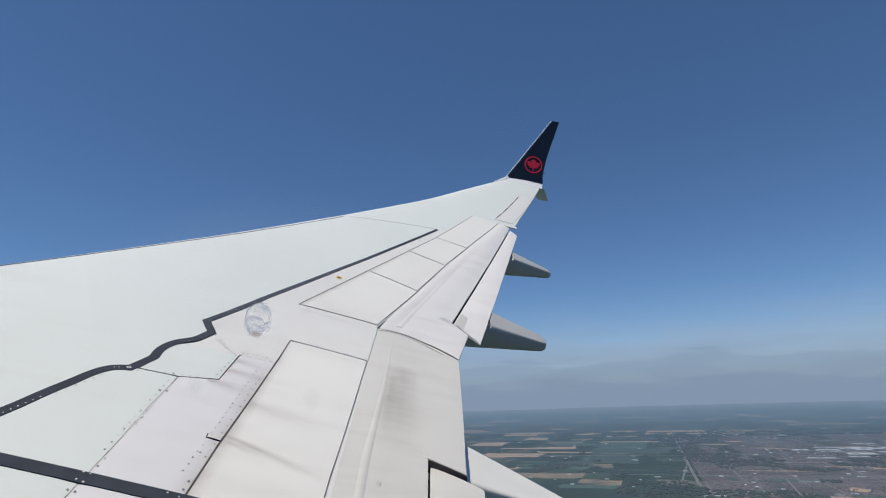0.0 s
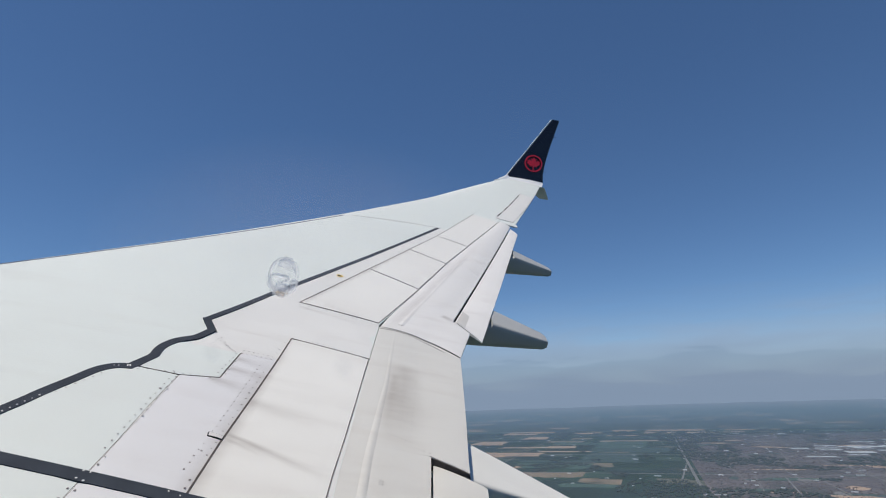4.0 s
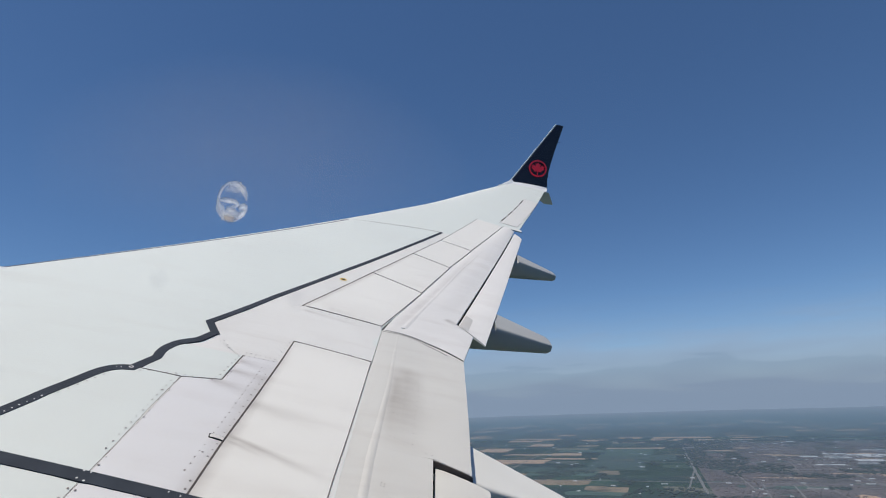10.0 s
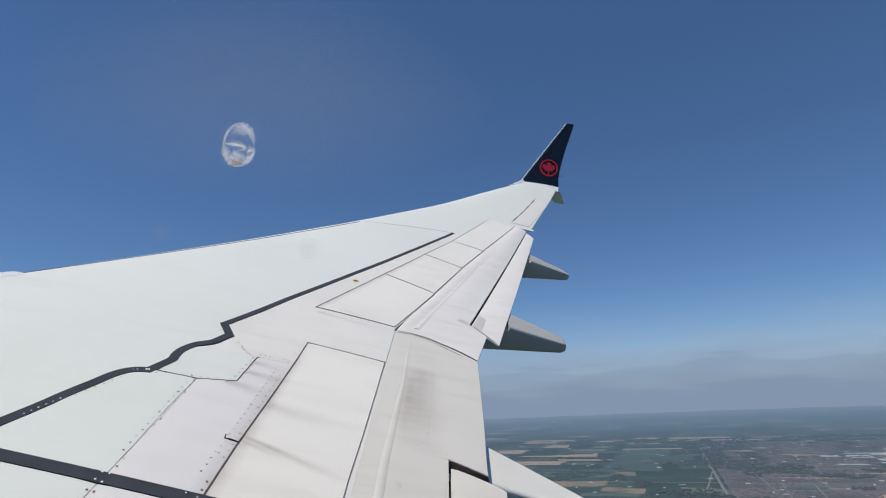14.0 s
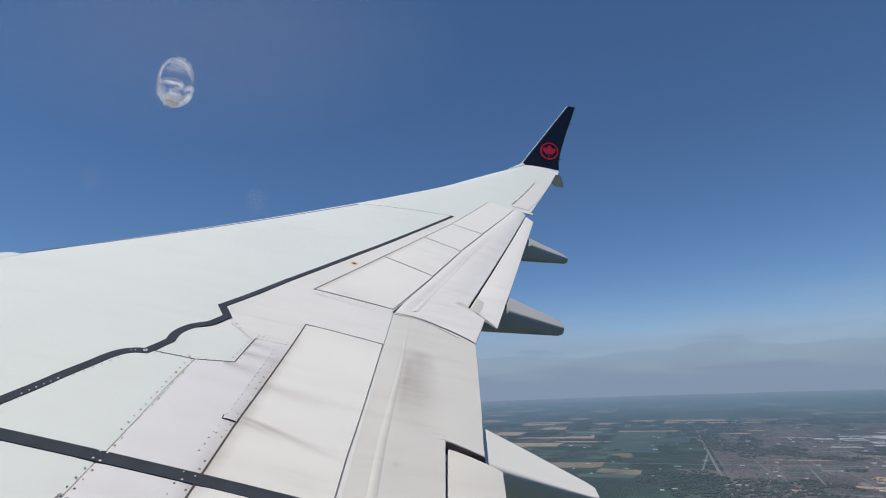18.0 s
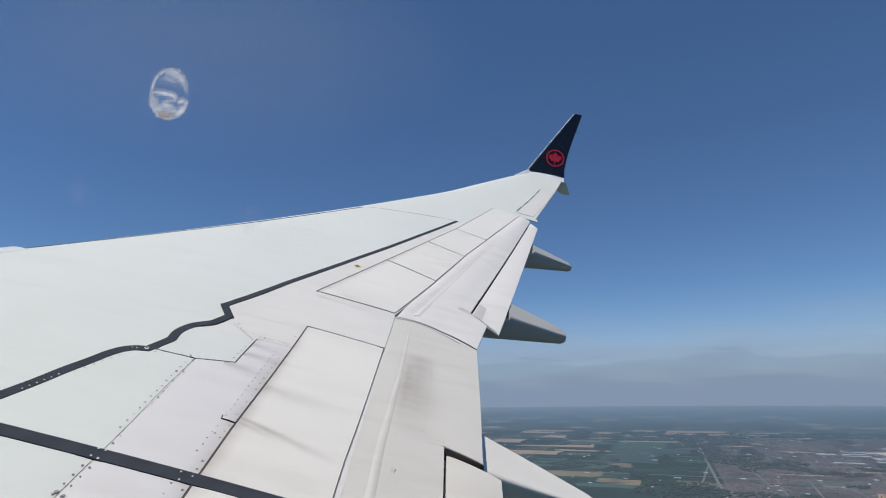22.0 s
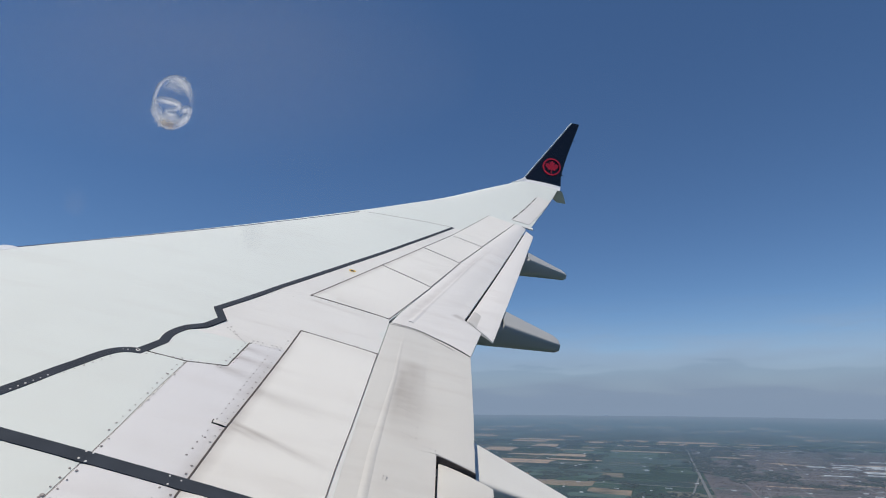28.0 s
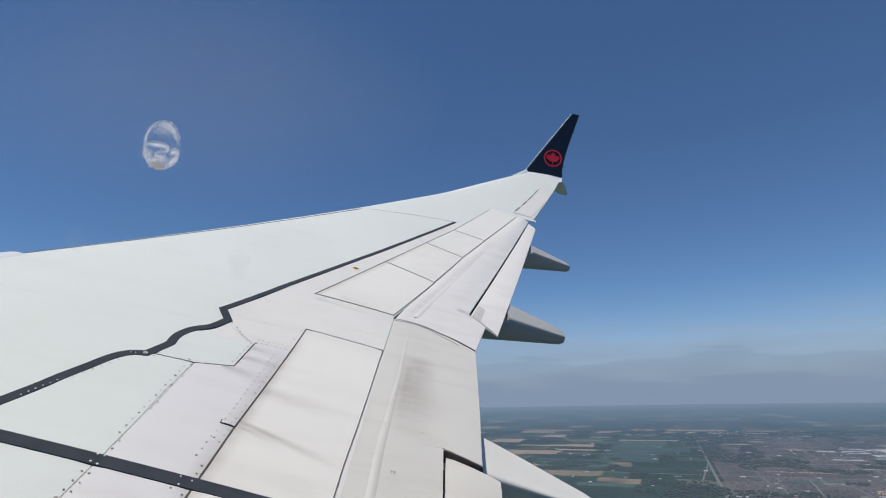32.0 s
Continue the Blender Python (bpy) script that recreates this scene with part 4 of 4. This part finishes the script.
# fields along the country roads, left of the town and far beyond it
for i in range(28):
    for j in range(23):
        u, w = 500 + 74 * i, -760 + 92 * j
        if (w > -40 and u < 1420) or rng.random() < 0.42:
            continue
        du, dw = rng.choice((rng.uniform(20, 32), rng.uniform(42, 72), rng.uniform(45, 86))), rng.uniform(45, 140)
        ou, ow = rng.uniform(0, 6), rng.uniform(0, 4)
        mat = rng.choice((TAN, TAN, TAN, GREEN, GREEN, DARKGREEN, DARKGREEN))
        cs = []
        for (ua, wa), (ub, wb) in (((0, 0), (0, dw)), ((0, dw), (du, dw)), ((du, dw), (du, 0)), ((du, 0), (0, 0))):
            cs.append(on_grid(u + ou + ua + rng.uniform(-5, 5), w + ow + wa + rng.uniform(-7, 7)))
            f = rng.uniform(.3, .7)
            for g in (f, f + 0.08):
                cs.append(on_grid(u + ou + ua + (ub - ua) * g + (rng.uniform(-7, 7) if du > 24 else 0), w + ow + wa + (wb - wa) * g))
        slab("field", cs, 0.10 + 0.02 * rng.random(), mat, ground)


for i in range(12):
    for j in range(30):
        if rng.random() < 0.45:
            continue
        u, w = 2400 + 140 * i, -1700 + 118 * j
        du, dw = rng.uniform(30, 100), rng.uniform(50, 108)
        slab("field", [on_grid(u, w), on_grid(u + rng.uniform(-15, 15), w + dw), on_grid(u + du, w + dw * rng.uniform(.8, 1)), on_grid(u + du, w)], 0.12, rng.choice((TAN, TAN, GREEN, DARKGREEN)), ground)


def road(name, p, q, w, mat=PAVED, h=0.22):
    p, q = Vector(p), Vector(q)
    d = (q - p).normalized() * (w / 2)
    n = Vector((-d.y, d.x))
    return slab(name, [p - n, q - n, q + n, p + n][::1], h, mat, ground)


for w0, wd in ((38, 3.4), (-230, 1.8), (390, 2.4), (220, 1.6)):
    road("road", on_grid(450, w0), on_grid(2600, w0), wd)
for u0 in (760, 980, 1260, 1600):
    road("road", on_grid(u0, -700), on_grid(u0, 900), 2.4, h=0.26)

suburb = slab("housing_estate_ground", [on_grid(470, 44), on_grid(1380, 44), on_grid(1460, 900), on_grid(380, 900)], 0.06, SUBURB, ground)

# bare lots and parkland in the town
for i in range(200):
    u, w = rng.uniform(490, 1380), rng.uniform(50, 760)
    p, a, c = on_grid(u, w), rng.uniform(2, 14), rng.uniform(6, 40)
    n = rng.randint(6, 9)
    cs = [p + AX * (a * math.cos(-6.283 * k / n) * rng.uniform(.6, 1.2)) + AY * (c * math.sin(-6.283 * k / n) * rng.uniform(.6, 1.2)) for k in range(n)]
    slab("lot", cs, 0.09 + 0.0004 * i, rng.choice((TAN, PAVED, DARKGREEN, DARKGREEN, DARKGREEN, GREEN)), ground)

# houses in rows and trees between them
verts, faces = [], []
for i in range(9000):
    u, w = rng.uniform(480, 1350), rng.uniform(48, 680)
    u = round(u / 5.2) * 5.2 + rng.uniform(-.5, .5)
    if noise.noise((u * 0.006, w * 0.006, 3.0)) > 0.25:
        continue
    p = on_grid(u, w)
    a, b2, h, g = rng.uniform(.6, 1.0), rng.uniform(.5, .8), rng.uniform(.35, .5), rng.uniform(.25, .4)
    k = len(verts)
    for sx, sy, z in ((-1, -1, 0), (1, -1, 0), (1, 1, 0), (-1, 1, 0), (-1, -1, h), (1, -1, h), (1, 1, h), (-1, 1, h), (-1, 0, h + g), (1, 0, h + g)):
        q = p + AX * (sx * a) + AY * (sy * b2)
        verts.append((q.x, q.y, z))
    faces += [tuple(k + i for i in f) for f in ((0, 1, 5, 4), (1, 2, 6, 9, 5), (2, 3, 7, 6), (3, 0, 4, 8, 7), (4, 5, 9, 8), (6, 7, 8, 9))]
tagged(part("houses", verts, faces, ROOFS), "rows of small brown-roofed houses far below", "houses", kind="stuff")


def trees(name, spots, label):
    verts, faces = [], []
    for x, y, r in spots:
        k = len(verts)
        a0 = rng.random() * 6
        high = r if r < 0.9 else 0.9 + 0.25 * (r - 0.9)
        for z, f in ((0.0, 0.8), (high * 0.7, 1.0)):
            for j in range(5):
                q = r * f * rng.uniform(.7, 1.15)
                verts.append((x + q * math.cos(a0 + j * 1.2566), y + q * math.sin(a0 + j * 1.2566), z))
        verts.append((x + rng.uniform(-.3, .3) * r, y, high * rng.uniform(1.2, 1.7)))
        for j in range(5):
            n = (j + 1) % 5
            faces += [(k + j, k + n, k + 5 + n, k + 5 + j), (k + 5 + j, k + 5 + n, k + 10)]
    return tagged(part(name, verts, faces, LEAVES), label, "trees", kind="stuff")


spots = []
for i in range(9000):
    u, w = rng.uniform(480, 1450), rng.uniform(2, 700)
    p = on_grid(u, w)
    spots.append((p.x, p.y, rng.uniform(.3, .55)))
trees("garden_trees", spots, "dark green trees among the houses")
spots = []
while len(spots) < 30000:
    u, w = rng.uniform(480, 2600), rng.uniform(-620, 900)
    if noise.noise((u * 0.004 + 9, w * 0.007, 0.0)) + 0.5 * noise.noise((u * 0.02, w * 0.03, 7.0)) > 0.22:
        p = on_grid(u, w)
        spots.append((p.x, p.y, rng.uniform(1.2, 2.6)))
trees("woodland", spots, "dark green woods between the fields")

# small streets of the town, bright flat roofs along them
verts, faces = [], []


def strip(p, q, w, z):
    d = (q - p).normalized() * (w / 2)
    n = Vector((-d.y, d.x))
    k = len(verts)
    verts.extend([(*(p - n), z), (*(q - n), z), (*(q + n), z), (*(p + n), z)])
    faces.append((k, k + 1, k + 2, k + 3))


for i in range(150):
    u, w, l = rng.uniform(480, 1400), rng.uniform(10, 700), rng.uniform(40, 200)
    d = AX if i % 2 else AY
    d = d + Vector((rng.uniform(-.12, .12), rng.uniform(-.12, .12)))
    p = on_grid(u, w)
    strip(p, p + d * l, rng.uniform(1.0, 2.2), 0.16 + 0.001 * i)
tagged(part("small_streets", verts, faces, PAVED), "pale streets between the houses", "streets", kind="stuff")
verts, faces = [], []
for i in range(1000):
    u, w = rng.uniform(500, 2600), rng.uniform(-560, 900)
    if w < 0 and rng.random() < 0.5:
        continue
    p = on_grid(u, w)
    a, b2, h = rng.uniform(1.0, 4.5) * rng.uniform(.5, 1), rng.uniform(.8, 2.2), rng.uniform(.4, .9)
    k = len(verts)
    for z in (0, h):
        for sx, sy in ((-1, -1), (1, -1), (1, 1), (-1, 1)):
            q = p + AX * (sx * b2) + AY * (sy * a)
            verts.append((q.x, q.y, z))
    faces += [tuple(k + i for i in f) for f in ((4, 5, 6, 7), (0, 1, 5, 4), (1, 2, 6, 5), (2, 3, 7, 6), (3, 0, 4, 7))]
tagged(part("small_white_roofs", verts, faces, WHITE_ROOF), "scattered small white flat roofs", "buildings", kind="stuff")

# white industrial halls
HALL_WALL = plain("grey_sheet_wall", (0.36, 0.37, 0.38), 0.7, 0, 0.15, 0.3)
YARD = plain("pale_gravel_yard", (0.33, 0.31, 0.28), 0.95, 0, 0.25, 0.2)


def hall(u, w, a, b2, h):
    p = on_grid(u, w)
    ob = thing("industrial_hall", "white flat-roofed industrial hall in a pale yard", "building", Matrix.Translation((p.x, p.y, 0)), "industrial halls")

    def block(name, a0, b0, z0, z1, mat, du=0.0, dw=0.0):
        cs = [AX * (du + sx * a0) + AY * (dw + sy * b0) for sx, sy in ((-1, -1), (-1, 1), (1, 1), (1, -1))]
        return slab(name, cs, z1 - z0, mat, ob, z0)

    block("yard", a + rng.uniform(1, 4), b2 + rng.uniform(1, 5), 0.30, 0.34, YARD)
    block("wall", a, b2, 0.0, h, HALL_WALL)
    block("roof", a + 0.1, b2 + 0.1, h, h + 0.12, WHITE_ROOF)
    block("roof_unit", a * 0.2, b2 * 0.25, h + 0.12, h + 0.5, HALL_WALL, a * rng.uniform(-.5, .5), b2 * rng.uniform(-.5, .5))


for i in range(44):
    u, w = (rng.gauss(1040, 55), rng.gauss(330, 45)) if i < 18 else (rng.uniform(620, 1900), rng.uniform(60, 800))
    big = 1.5 if i < 18 else 0.8
    hall(u, w, rng.uniform(3, 9) * big, rng.uniform(4, 12) * big, rng.uniform(.7, 1.3))

# summer haze painted on: a thin tinted sheet over the land that thickens with the distance, and a pale glowing bank
# above the horizon
m, nt, b = nodes_of("painted_blue_grey_haze")
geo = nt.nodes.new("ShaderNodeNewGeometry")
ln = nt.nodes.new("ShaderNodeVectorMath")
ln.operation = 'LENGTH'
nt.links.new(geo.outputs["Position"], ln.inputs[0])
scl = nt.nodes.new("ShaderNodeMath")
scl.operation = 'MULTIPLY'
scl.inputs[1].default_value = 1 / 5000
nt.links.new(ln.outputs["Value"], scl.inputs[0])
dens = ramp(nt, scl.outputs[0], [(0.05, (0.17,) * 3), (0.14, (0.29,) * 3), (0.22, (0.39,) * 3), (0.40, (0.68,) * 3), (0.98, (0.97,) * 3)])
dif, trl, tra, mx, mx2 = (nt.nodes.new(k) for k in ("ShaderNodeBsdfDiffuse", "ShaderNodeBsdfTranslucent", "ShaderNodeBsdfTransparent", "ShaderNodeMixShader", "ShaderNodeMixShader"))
# haze put into colour: the sheet's tint grows paler and bluer with distance
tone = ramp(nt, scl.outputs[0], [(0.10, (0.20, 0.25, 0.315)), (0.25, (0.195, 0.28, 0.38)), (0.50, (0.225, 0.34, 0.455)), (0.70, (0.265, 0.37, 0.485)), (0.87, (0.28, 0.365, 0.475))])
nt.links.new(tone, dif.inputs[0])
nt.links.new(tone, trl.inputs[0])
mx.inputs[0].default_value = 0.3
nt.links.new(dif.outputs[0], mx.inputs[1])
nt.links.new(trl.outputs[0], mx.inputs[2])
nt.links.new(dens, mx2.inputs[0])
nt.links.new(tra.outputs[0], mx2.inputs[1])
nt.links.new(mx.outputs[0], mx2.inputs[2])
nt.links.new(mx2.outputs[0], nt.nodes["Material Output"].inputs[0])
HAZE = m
haze = part("painted_haze_sheet", [(4350 * math.cos(2 * math.pi * k / K), 4350 * math.sin(2 * math.pi * k / K), 4) for k in range(K)], [tuple(range(K))], HAZE)
tagged(haze, "thin flat sheet tinted to paint blue-grey summer haze over the land", "haze", kind="structure")

# backdrop ring glows by itself: brightness of haze and cloud painted as emission
m, nt, b = nodes_of("glowing_pale_haze")
geo = nt.nodes.new("ShaderNodeNewGeometry")
sp = nt.nodes.new("ShaderNodeSeparateXYZ")
nt.links.new(geo.outputs["Position"], sp.inputs[0])
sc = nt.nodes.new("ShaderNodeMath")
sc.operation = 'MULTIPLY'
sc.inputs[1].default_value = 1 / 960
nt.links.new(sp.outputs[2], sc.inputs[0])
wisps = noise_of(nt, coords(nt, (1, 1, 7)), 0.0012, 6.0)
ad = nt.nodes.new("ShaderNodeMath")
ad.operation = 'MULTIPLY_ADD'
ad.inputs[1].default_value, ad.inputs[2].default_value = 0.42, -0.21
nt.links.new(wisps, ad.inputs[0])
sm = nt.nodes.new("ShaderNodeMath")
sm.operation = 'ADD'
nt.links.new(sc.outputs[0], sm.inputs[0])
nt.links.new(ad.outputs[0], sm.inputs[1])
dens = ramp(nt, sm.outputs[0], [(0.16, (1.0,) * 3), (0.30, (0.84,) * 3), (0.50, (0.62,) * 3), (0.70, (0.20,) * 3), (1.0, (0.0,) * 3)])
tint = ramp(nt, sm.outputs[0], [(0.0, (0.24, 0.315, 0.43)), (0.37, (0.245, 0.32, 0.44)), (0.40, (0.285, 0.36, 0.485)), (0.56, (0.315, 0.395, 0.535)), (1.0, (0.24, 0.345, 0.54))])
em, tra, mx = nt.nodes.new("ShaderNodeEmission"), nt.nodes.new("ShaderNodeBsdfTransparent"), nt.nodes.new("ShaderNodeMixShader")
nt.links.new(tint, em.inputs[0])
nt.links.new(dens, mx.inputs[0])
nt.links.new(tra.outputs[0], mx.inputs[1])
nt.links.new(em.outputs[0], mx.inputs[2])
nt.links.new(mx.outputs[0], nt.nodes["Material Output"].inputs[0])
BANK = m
bank = part("glowing_haze_backdrop", [(4890 * math.cos(2 * math.pi * k / K), 4890 * math.sin(2 * math.pi * k / K), z) for z in (-150, 1200) for k in range(K)],
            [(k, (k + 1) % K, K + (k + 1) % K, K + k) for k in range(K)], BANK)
tagged(bank, "self-glowing backdrop of pale haze and thin cloud above the horizon", "backdrop", kind="structure")
